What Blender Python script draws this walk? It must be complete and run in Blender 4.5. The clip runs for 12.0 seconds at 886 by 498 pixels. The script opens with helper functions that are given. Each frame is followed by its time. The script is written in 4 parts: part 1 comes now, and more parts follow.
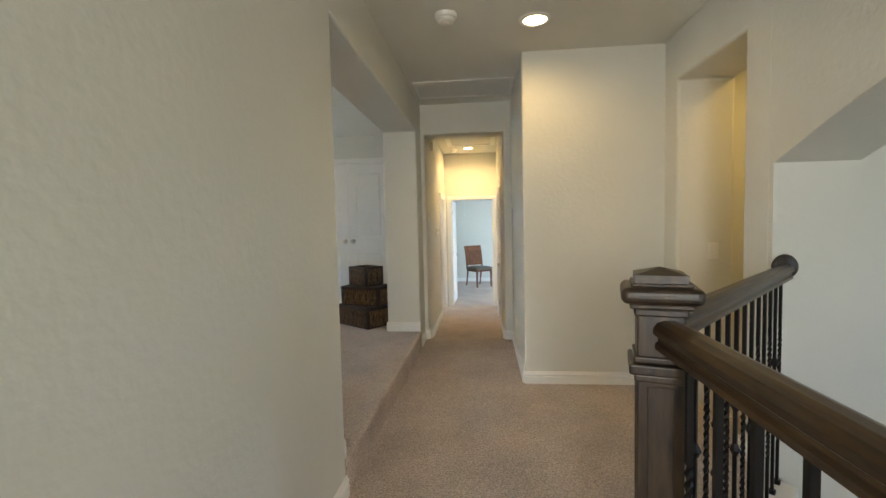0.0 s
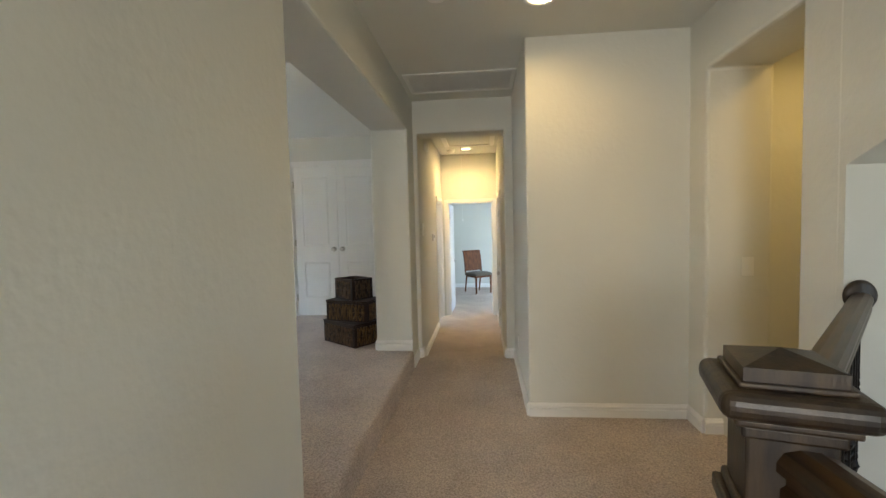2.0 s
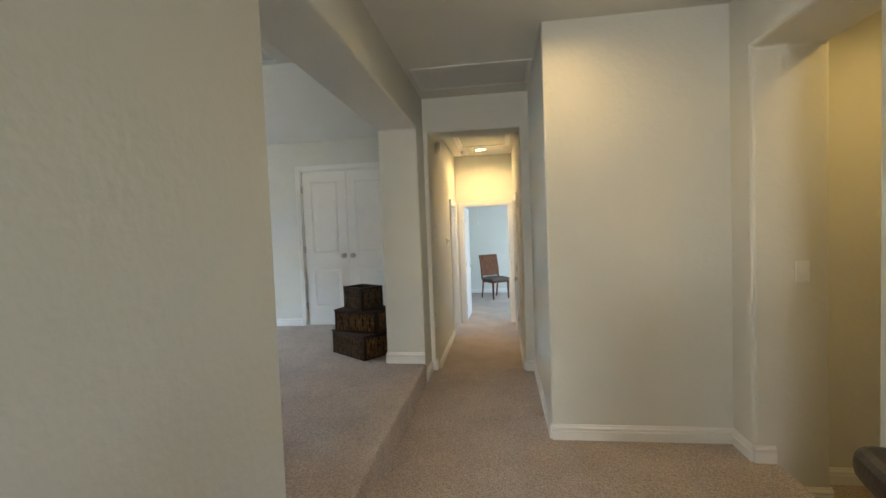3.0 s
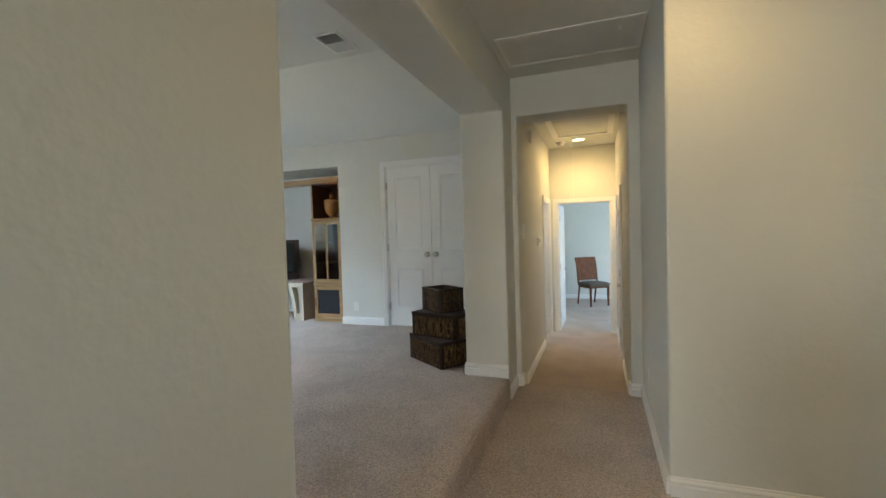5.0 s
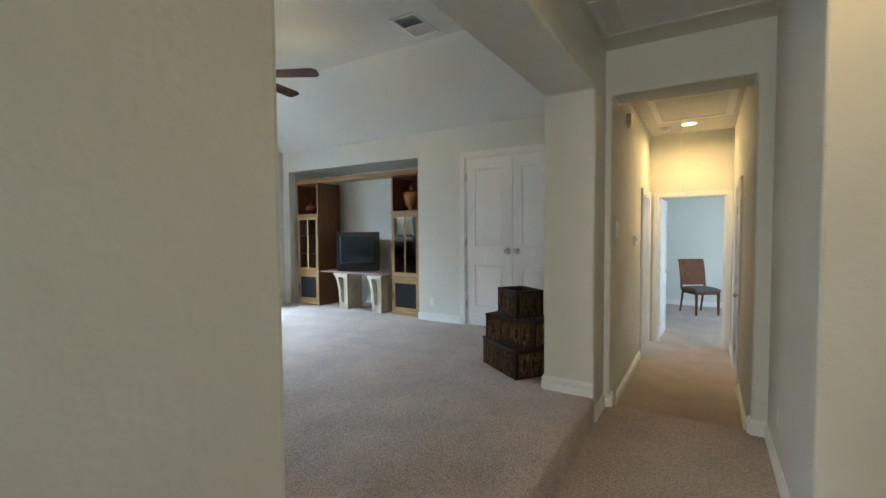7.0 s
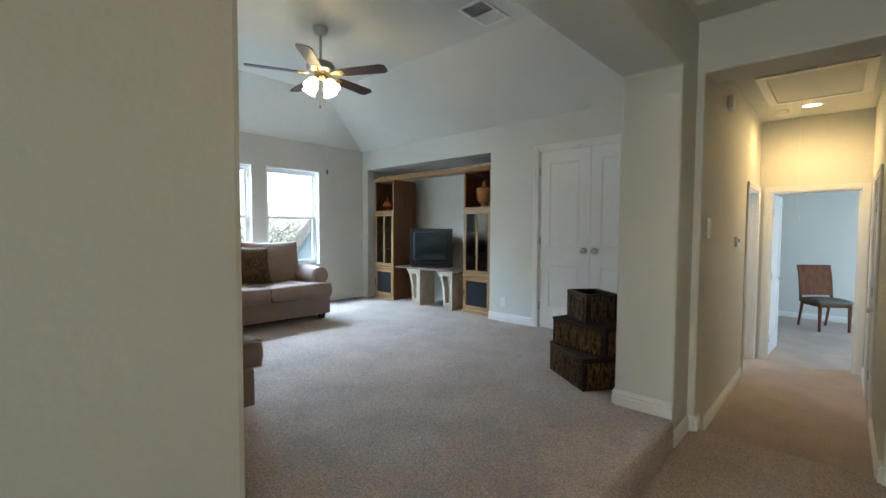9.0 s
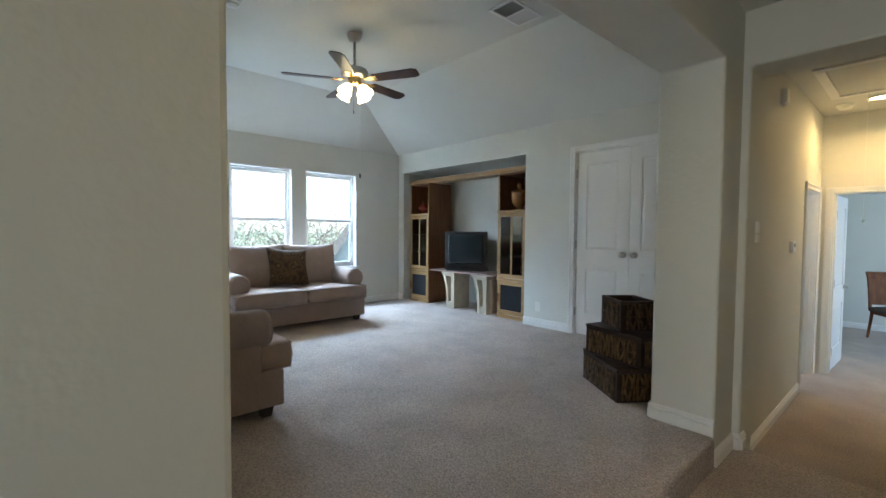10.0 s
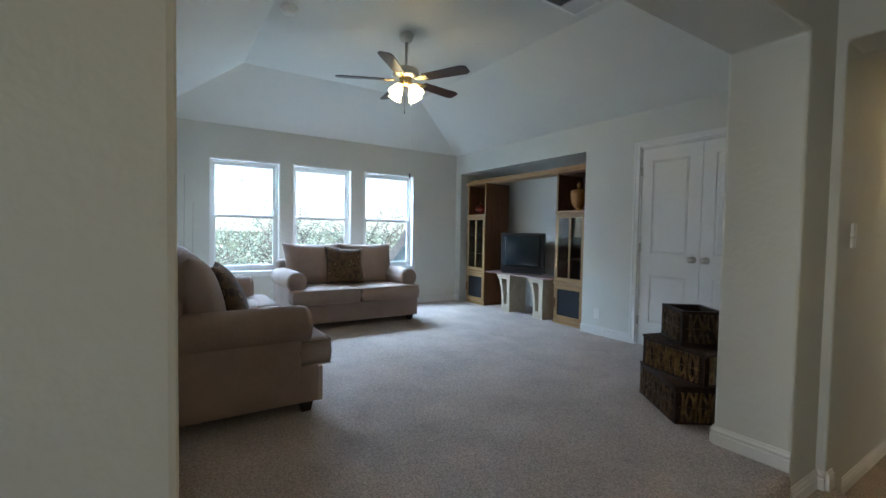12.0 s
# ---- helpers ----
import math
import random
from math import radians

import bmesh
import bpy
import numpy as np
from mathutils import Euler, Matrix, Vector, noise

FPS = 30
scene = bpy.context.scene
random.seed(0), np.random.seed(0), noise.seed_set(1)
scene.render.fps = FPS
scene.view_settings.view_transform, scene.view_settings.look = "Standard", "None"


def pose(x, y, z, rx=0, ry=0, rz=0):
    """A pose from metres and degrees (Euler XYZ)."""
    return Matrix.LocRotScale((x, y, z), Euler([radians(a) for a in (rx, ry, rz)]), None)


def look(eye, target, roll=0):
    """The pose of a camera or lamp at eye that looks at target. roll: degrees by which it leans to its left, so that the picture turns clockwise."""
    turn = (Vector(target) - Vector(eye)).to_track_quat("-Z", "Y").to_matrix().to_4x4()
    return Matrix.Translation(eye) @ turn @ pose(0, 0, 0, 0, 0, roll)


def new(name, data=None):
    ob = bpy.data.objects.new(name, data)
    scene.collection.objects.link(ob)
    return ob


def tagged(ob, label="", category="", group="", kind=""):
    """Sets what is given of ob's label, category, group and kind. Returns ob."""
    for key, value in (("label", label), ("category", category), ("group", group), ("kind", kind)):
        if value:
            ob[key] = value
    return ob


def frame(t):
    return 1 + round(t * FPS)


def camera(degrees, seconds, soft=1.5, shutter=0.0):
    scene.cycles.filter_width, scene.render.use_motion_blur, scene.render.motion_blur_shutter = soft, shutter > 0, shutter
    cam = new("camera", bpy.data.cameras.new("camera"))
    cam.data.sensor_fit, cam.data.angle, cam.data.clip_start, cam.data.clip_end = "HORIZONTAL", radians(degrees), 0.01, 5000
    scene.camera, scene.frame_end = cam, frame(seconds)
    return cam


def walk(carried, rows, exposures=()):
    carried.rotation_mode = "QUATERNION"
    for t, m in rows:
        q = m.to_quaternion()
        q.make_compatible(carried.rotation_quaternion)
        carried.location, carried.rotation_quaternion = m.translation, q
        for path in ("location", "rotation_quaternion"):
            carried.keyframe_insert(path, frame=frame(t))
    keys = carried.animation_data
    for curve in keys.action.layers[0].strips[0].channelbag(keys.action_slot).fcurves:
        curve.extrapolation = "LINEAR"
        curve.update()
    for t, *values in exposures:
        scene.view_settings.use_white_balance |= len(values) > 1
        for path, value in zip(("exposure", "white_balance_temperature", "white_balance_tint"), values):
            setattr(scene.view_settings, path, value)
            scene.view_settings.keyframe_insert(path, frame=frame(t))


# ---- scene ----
cam = camera(91.3, 12.0)
PATH = [
    (0, (0.42, 0.376, 1.355), (0.231, 2.364, 1.244), -1.3),
    (0.5, (0.423, 0.475, 1.396), (0.224, 2.461, 1.277), -1.0),
    (1, (0.438, 0.573, 1.412), (0.236, 2.559, 1.284), -1.2),
    (1.5, (0.433, 0.693, 1.415), (0.239, 2.68, 1.293), -1.2),
    (2, (0.432, 0.815, 1.421), (0.244, 2.804, 1.315), -1.4),
    (2.5, (0.443, 0.952, 1.425), (0.237, 2.94, 1.332), -1.8),
    (4.5, (0.438, 1.405, 1.384), (-0.148, 3.317, 1.322), -1.9),
    (5, (0.425, 1.521, 1.374), (-0.255, 3.401, 1.312), -1.7),
    (5.5, (0.41, 1.624, 1.383), (-0.364, 3.467, 1.315), -1.4),
    (6, (0.396, 1.716, 1.384), (-0.473, 3.517, 1.318), -1.1),
    (6.5, (0.391, 1.777, 1.387), (-0.566, 3.532, 1.313), -0.7),
    (7, (0.386, 1.844, 1.386), (-0.655, 3.55, 1.302), -0.4),
    (9, (0.445, 2.061, 1.37), (-0.908, 3.532, 1.278), 0.3),
    (9.5, (0.472, 2.112, 1.373), (-0.951, 3.515, 1.286), 0.3),
    (10, (0.486, 2.144, 1.376), (-0.998, 3.482, 1.295), 0.4),
    (10.5, (0.488, 2.188, 1.373), (-1.047, 3.468, 1.295), 0.6),
    (11, (0.501, 2.237, 1.365), (-1.082, 3.456, 1.287), 0.9),
    (11.5, (0.518, 2.282, 1.362), (-1.112, 3.439, 1.283), 1.1),
    (12, (0.524, 2.336, 1.364), (-1.148, 3.429, 1.288), 1.0),
]
walk(cam, [(t, look(eye, target, roll)) for t, eye, target, roll in PATH],
     [(0, 2.57, 6450, 10), (2.5, 2.46, 6400, 10), (4.5, 2.30, 6350, 9), (9.5, 2.12, 6050, 8), (12, 1.80, 5700, 7)])

# ---- world, sun, large lights ----
world = bpy.data.worlds.new("world")
scene.world = world
world.use_nodes = True
wn = world.node_tree.nodes
sky = wn.new("ShaderNodeTexSky")
sky.sky_type, sky.sun_disc = "NISHITA", False
sky.sun_elevation, sky.sun_rotation = radians(58), radians(150)
wn["Background"].inputs["Strength"].default_value = 0.15
world.node_tree.links.new(sky.outputs[0], wn["Background"].inputs[0])


def lamp(name, kind, energy, color, m, **kw):
    data = bpy.data.lights.new(name, kind)
    data.energy, data.color = energy, color
    for key, value in kw.items():
        if key == "size":
            data.size = value
        if key == "size_y":
            data.shape, data.size_y = "RECTANGLE", value
        if key == "angle":
            data.angle = value
        if key == "radius":
            data.shadow_soft_size = value
        if key == "spot":
            data.spot_size, data.spot_blend = radians(value), 0.85
    ob = new(name, data)
    ob.matrix_world = m
    return tagged(ob, kind="structure")


SKYCOL = (0.585, 0.78, 1.0)
WARM = (1.0, 0.65, 0.255)
lamp("sun", "SUN", 5.0, (1.0, 0.95, 0.86), look((0, 0, 10), (0 - 2.6, 4.5, 0)), angle=radians(0.5))
lamp("sky_light_game_room", "AREA", 230, SKYCOL, look((-6.6, 4.3, 3.12), (-3.3, 4.3, 0.45)), size=3.2, size_y=1.3)
# added bluish fill standing in for an unseen foyer window
lamp("sky_fill_foyer", "AREA", 1.1, (0.50, 0.74, 1.0), look((4.8, 0.9, 1.2), (-0.3, 3.2, 2.5)), size=1.6, size_y=1.6)
# added fill at the unseen end of the hall, no fitting there
lamp("hall_fill", "AREA", 13.5, (1.0, 0.94, 0.86), look((0.3, -2.8, 1.6), (0.3, 2.0, 1.4)), size=1.0, size_y=1.4)
lamp("sky_light_bedroom", "AREA", 16, SKYCOL, look((2.85, 10.4, 1.3), (0, 10.6, 0.6)), size=1.5, size_y=1.4)
lamp("bulbs_fan", "POINT", 2.2, (1.0, 0.72, 0.36), pose(-3.12, 4.27, 2.60), radius=0.06)
lamp("sky_light_side_room", "AREA", 5, SKYCOL, look((-1.5, 8.1, 1.5), (0.3, 7.7, 0.0)), size=1.0, size_y=1.2)
lamp("bulb_hall", "SPOT", 4.9, WARM, look((0.79, 3.37, 2.67), (0.79, 3.37, 0)), radius=0.05, spot=174)
lamp("bulb_passage", "SPOT", 18, WARM, look((0.17, 8.03, 2.67), (0.17, 7.8, 0)), radius=0.05, spot=172)
lamp("bulb_alcove", "SPOT", 4.6, (1.0, 0.64, 0.20), look((2.60, 3.2, 2.66), (2.60, 3.3, 0)), radius=0.05, spot=160)

# ---- materials ----


def mat(name, color, rough=0.6, metal=0.0, vary=0.08, scale=6.0, bump=0.0, bump_scale=200.0, bump_dist=0.002,
        stretch=(1, 1, 1), color2=None, emit=None, coat=0.0, grain=None, detail=4.0, bump_detail=3.0):
    m = bpy.data.materials.new(name)
    m.use_nodes = True
    nt = m.node_tree
    n, ln = nt.nodes, nt.links
    b = n["Principled BSDF"]
    b.inputs["Roughness"].default_value, b.inputs["Metallic"].default_value = rough, metal
    b.inputs["Coat Weight"].default_value = coat
    tc = n.new("ShaderNodeTexCoord")
    mp = n.new("ShaderNodeMapping")
    mp.inputs["Scale"].default_value = stretch
    ln.new(tc.outputs["Object"], mp.inputs["Vector"])
    nz = n.new("ShaderNodeTexNoise")
    nz.inputs["Scale"].default_value, nz.inputs["Detail"].default_value = scale, detail
    ln.new(mp.outputs[0], nz.inputs["Vector"])
    ramp = n.new("ShaderNodeValToRGB")
    c2 = color2 or [min(1, c * (1 + vary)) for c in color]
    c1 = color if color2 else [c * (1 - vary) for c in color]
    ramp.color_ramp.elements[0].color, ramp.color_ramp.elements[1].color = (*c1, 1), (*c2, 1)
    ramp.color_ramp.elements[0].position, ramp.color_ramp.elements[1].position = 0.3, 0.7
    ln.new(nz.outputs["Fac"], ramp.inputs[0])
    out = ramp.outputs[0]
    if grain:
        g = n.new("ShaderNodeTexNoise")
        g.inputs["Scale"].default_value, g.inputs["Detail"].default_value = grain[0], bump_detail
        ln.new(mp.outputs[0], g.inputs["Vector"])
        mr = n.new("ShaderNodeMapRange")
        mr.inputs[1].default_value, mr.inputs[2].default_value = 0.3, 0.7
        mr.inputs[3].default_value, mr.inputs[4].default_value = 1 - grain[1], 1 + grain[1]
        ln.new(g.outputs["Fac"], mr.inputs[0])
        mx = n.new("ShaderNodeVectorMath")
        mx.operation = "SCALE"
        ln.new(out, mx.inputs[0])
        ln.new(mr.outputs[0], mx.inputs["Scale"])
        out = mx.outputs[0]
    ln.new(out, b.inputs["Base Color"])
    if bump:
        bz = n.new("ShaderNodeTexNoise")
        bz.inputs["Scale"].default_value, bz.inputs["Detail"].default_value = bump_scale, bump_detail
        ln.new(mp.outputs[0], bz.inputs["Vector"])
        bp = n.new("ShaderNodeBump")
        bp.inputs["Strength"].default_value, bp.inputs["Distance"].default_value = bump, bump_dist
        ln.new(bz.outputs["Fac"], bp.inputs["Height"])
        ln.new(bp.outputs[0], b.inputs["Normal"])
    if emit:
        b.inputs["Emission Color"].default_value = (*emit[0], 1)
        b.inputs["Emission Strength"].default_value = emit[1]
    return m


PAINT = mat("wall_paint", (0.668, 0.664, 0.605), 0.7, vary=0.025, scale=1.5, bump=0.38, bump_scale=34, bump_dist=0.005, bump_detail=2.0)
CEIL = mat("ceiling_paint", (0.668, 0.664, 0.61), 0.85, vary=0.02, scale=2, bump=0.4, bump_scale=60, bump_dist=0.004)
WHITE = mat("white_trim_paint", (0.80, 0.79, 0.76), 0.38, vary=0.02, scale=3)
CARPET = mat("beige_carpet", (0.50, 0.42, 0.365), 0.95, vary=0.13, scale=3.0, bump=0.9, bump_scale=85, bump_dist=0.028, grain=(105, 0.36), detail=8.0, bump_detail=6.0)
CURB = mat("curb_paint", (0.70, 0.68, 0.62), 0.5, vary=0.03)
DARKWOOD = mat("dark_stained_wood", (0.008, 0.005, 0.004), 0.40, scale=9, stretch=(6, 6, 1), color2=(0.050, 0.030, 0.014), bump=0.25, bump_scale=40)
# lighter grain streaks also paint the golden highlights along the rail
RAILWOOD = mat("highlighted_dark_rail_wood", (0.015, 0.008, 0.004), 0.34, scale=7, stretch=(0.8, 9, 9), color2=(0.085, 0.045, 0.014), bump=0.2, bump_scale=30)
IRON = mat("black_wrought_iron", (0.012, 0.011, 0.011), 0.45, metal=0.6, vary=0.2)
OAK = mat("honey_oak", (0.11, 0.038, 0.011), 0.4, scale=5, stretch=(9, 9, 0.7), color2=(0.20, 0.082, 0.026), bump=0.2, bump_scale=60)
OAKH = mat("pale_oak_trim", (0.29, 0.165, 0.062), 0.4, scale=5, stretch=(0.7, 9, 9), color2=(0.42, 0.26, 0.11), bump=0.2, bump_scale=60)
OAKD = mat("oak_inside", (0.09, 0.033, 0.012), 0.5, scale=5, stretch=(9, 9, 0.7), color2=(0.14, 0.055, 0.02))
SPEAKER = mat("black_speaker_cloth", (0.012, 0.013, 0.018), 0.9, vary=0.15, scale=60)
PLASTIC = mat("white_plastic", (0.78, 0.77, 0.72), 0.35, vary=0.01)
TVPL = mat("black_television_plastic", (0.012, 0.012, 0.014), 0.4, vary=0.1)
SCREEN = mat("television_glass", (0.014, 0.026, 0.034), 0.09, vary=0.05, coat=0.5)
NICKEL = mat("brushed_nickel", (0.55, 0.52, 0.47), 0.28, metal=1.0, vary=0.05)
BRASS = mat("polished_brass", (0.75, 0.55, 0.25), 0.2, metal=1.0, vary=0.05)
SOFA = mat("taupe_microfibre", (0.32, 0.238, 0.198), 0.85, vary=0.10, scale=5, bump=0.3, bump_scale=25, bump_dist=0.01, grain=(160, 0.08))
SOFALEG = mat("sofa_leg_wood", (0.02, 0.012, 0.009), 0.35)
# dark canes of the small basket, and the large chest's shaded long side
WICKER = mat("dark_shaded_wicker", (0.022, 0.012, 0.006), 0.42, scale=30, color2=(0.16, 0.095, 0.045), bump=0.6, bump_scale=90)
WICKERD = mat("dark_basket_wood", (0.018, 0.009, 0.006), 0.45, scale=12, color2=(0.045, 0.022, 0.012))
# golden canes and bindings, and the large chest's lit end
WICKERY = mat("golden_lit_wicker", (0.045, 0.024, 0.008), 0.42, scale=25, color2=(0.24, 0.14, 0.05))
STONE = mat("cream_cast_stone", (0.50, 0.43, 0.32), 0.8, vary=0.12, scale=9, bump=0.6, bump_scale=50, bump_dist=0.005)
TABLE = mat("table_board", (0.16, 0.09, 0.07), 0.3, scale=12, color2=(0.25, 0.15, 0.11))
BLADE = mat("walnut_fan_blade", (0.035, 0.015, 0.008), 0.35, scale=9, stretch=(1, 6, 6), color2=(0.07, 0.03, 0.015))
CHERRY = mat("cherry_wood", (0.08, 0.026, 0.009), 0.7, scale=6, stretch=(5, 5, 1), color2=(0.17, 0.06, 0.018), coat=0.0)
SEATC = mat("brown_seat_fabric", (0.10, 0.085, 0.065), 0.9, vary=0.15, scale=20)
AMBER = mat("amber_ceramic", (0.30, 0.12, 0.03), 0.18, scale=8, color2=(0.42, 0.20, 0.06), coat=0.6)
REDJAR = mat("red_ceramic", (0.22, 0.03, 0.015), 0.15, scale=8, color2=(0.32, 0.06, 0.03), coat=0.6)
BULB = mat("lit_bulb", (1, 0.9, 0.7), 0.5, emit=((1.0, 0.78, 0.42), 3.0))
SHADE = mat("lit_frosted_shade", (0.9, 0.85, 0.7), 0.4, emit=((1.0, 0.80, 0.45), 1.6))
BARK = mat("oak_bark", (0.13, 0.125, 0.11), 0.9, vary=0.3, scale=8, bump=0.8, bump_scale=20, bump_dist=0.03)
LEAF = mat("oak_leaves", (0.30, 0.38, 0.29), 0.6, scale=3, color2=(0.54, 0.62, 0.53))
leaf_nodes, leaf_links = LEAF.node_tree.nodes, LEAF.node_tree.links
through_leaf = leaf_nodes.new("ShaderNodeBsdfTranslucent")
leaf_mix = leaf_nodes.new("ShaderNodeMixShader")
leaf_mix.inputs[0].default_value = 0.5
leaf_links.new(leaf_nodes["Principled BSDF"].inputs["Base Color"].links[0].from_socket, through_leaf.inputs["Color"])
leaf_links.new(leaf_nodes["Principled BSDF"].outputs[0], leaf_mix.inputs[1])
leaf_links.new(through_leaf.outputs[0], leaf_mix.inputs[2])
leaf_links.new(leaf_mix.outputs[0], leaf_nodes["Material Output"].inputs["Surface"])
GRASS = mat("lawn", (0.06, 0.08, 0.04), 0.95, vary=0.3, scale=1.0)
SHINGLE = mat("roof_shingles", (0.10, 0.10, 0.10), 0.9, vary=0.25, scale=14)
SIDING = mat("pale_siding", (0.45, 0.48, 0.46), 0.7, vary=0.05)
DUCT = mat("galvanised_duct", (0.22, 0.22, 0.22), 0.6, vary=0.1)
for m in (CHERRY, WICKER, WICKERD, WICKERY):
    m.node_tree.nodes["Principled BSDF"].inputs["Specular IOR Level"].default_value = 0.32
# near-black colour for the shade inside the glass cupboards
CABINET_SHADE = mat("cabinet_shade", (0.03, 0.025, 0.02), 0.6)


def glass_mat(name, tint=(1, 1, 1), rough=0.0):
    m = bpy.data.materials.new(name)
    m.use_nodes = True
    b = m.node_tree.nodes["Principled BSDF"]
    b.inputs["Base Color"].default_value = (*tint, 1)
    b.inputs["Roughness"].default_value = rough
    b.inputs["Transmission Weight"].default_value = 1.0
    b.inputs["IOR"].default_value = 1.45
    return m


GLASS = glass_mat("window_glass")
SMOKED = glass_mat("cabinet_glass", (0.6, 0.62, 0.6))

# ---- building helpers ----


def finish(name, bm, material, parent=None, label="", smooth=False):
    me = bpy.data.meshes.new(name)
    bmesh.ops.recalc_face_normals(bm, faces=bm.faces)
    for f in bm.faces:
        f.smooth = smooth
    bm.to_mesh(me)
    bm.free()
    me.materials.append(material)
    ob = new(name, me)
    if parent:
        ob.parent = parent
    return tagged(ob, label)


def part(name, bm, material, parent, label="", smooth=False):
    return finish(name, bm, material, parent, label, smooth)


def structure(name, bm, material, label="", smooth=False):
    return tagged(finish(name, bm, material, None, label, smooth), kind="structure")


def thing(name, m, label, category, group=""):
    ob = new(name)
    ob.empty_display_size = 0.1
    ob.matrix_world = m
    return tagged(ob, label, category, group)


def box(bm, x0, x1, y0, y1, z0, z1, bevel=0.0, seg=2):
    m = Matrix.Translation(((x0 + x1) / 2, (y0 + y1) / 2, (z0 + z1) / 2)) @ Matrix.Diagonal((abs(x1 - x0), abs(y1 - y0), abs(z1 - z0), 1))
    r = bmesh.ops.create_cube(bm, size=1, matrix=m)
    if bevel:
        edges = list({e for v in r["verts"] for e in v.link_edges})
        bmesh.ops.bevel(bm, geom=edges, offset=bevel, segments=seg, affect="EDGES", profile=0.5)


def boxes(*args, bevel=0.0, seg=2):
    bm = bmesh.new()
    for a in args:
        box(bm, *a, bevel=bevel, seg=seg)
    return bm


def rod(bm, p0, p1, r0, r1=None, seg=10):
    p0, p1 = Vector(p0), Vector(p1)
    d = p1 - p0
    m = Matrix.Translation((p0 + p1) / 2) @ d.to_track_quat("Z", "Y").to_matrix().to_4x4()
    bmesh.ops.create_cone(bm, cap_ends=True, segments=seg, radius1=r0, radius2=r0 if r1 is None else r1, depth=d.length, matrix=m)


def lathe(bm, profile, at=(0, 0, 0), seg=20, m=None):
    """profile: (radius, height) from bottom to top."""
    m = m or Matrix.Translation(at)
    rings = []
    for r, z in profile:
        rings.append([bm.verts.new(m @ Vector((max(r, 1e-4) * math.cos(a), max(r, 1e-4) * math.sin(a), z)))
                      for a in [2 * math.pi * k / seg for k in range(seg)]])
    for a, b in zip(rings, rings[1:]):
        for k in range(seg):
            bm.faces.new((a[k], a[(k + 1) % seg], b[(k + 1) % seg], b[k]))
    bm.faces.new(list(reversed(rings[0])))
    bm.faces.new(rings[-1])


def prism(bm, pts, axis, a, b):
    """Extrudes a 2D outline along an axis from a to b; the outline lies in the other two axes, in order."""
    def v3(p, c):
        return {"x": (c, p[0], p[1]), "y": (p[0], c, p[1]), "z": (p[0], p[1], c)}[axis]
    lo, hi = [bm.verts.new(v3(p, a)) for p in pts], [bm.verts.new(v3(p, b)) for p in pts]
    bm.faces.new(lo)
    bm.faces.new(list(reversed(hi)))
    n = len(pts)
    for k in range(n):
        bm.faces.new((lo[k], lo[(k + 1) % n], hi[(k + 1) % n], hi[k]))


def cushion(bm, c, size, puff=0.5, n=12, edge=0.35, pinch=0.0):
    """A soft box: its top and bottom swell towards the middle."""
    sx, sy, sz = size
    for s in (1, -1):
        grid = []
        for i in range(n + 1):
            row = []
            for j in range(n + 1):
                u, v = 2 * i / n - 1, 2 * j / n - 1
                u, v = math.sin(u * math.pi / 2), math.sin(v * math.pi / 2)
                h = (max(0, 1 - abs(u) ** 5) * max(0, 1 - abs(v) ** 5)) ** edge
                h = h * (1 - puff * (u * u + v * v) / 2)
                row.append(bm.verts.new((c[0] + u * sx / 2 * (1 - pinch * (1 - v * v)), c[1] + v * sy / 2 * (1 - pinch * (1 - u * u)), c[2] + s * h * sz / 2)))
            grid.append(row)
        for i in range(n):
            for j in range(n):
                bm.faces.new((grid[i][j], grid[i + 1][j], grid[i + 1][j + 1], grid[i][j + 1]))
    bmesh.ops.remove_doubles(bm, verts=bm.verts, dist=1e-5)


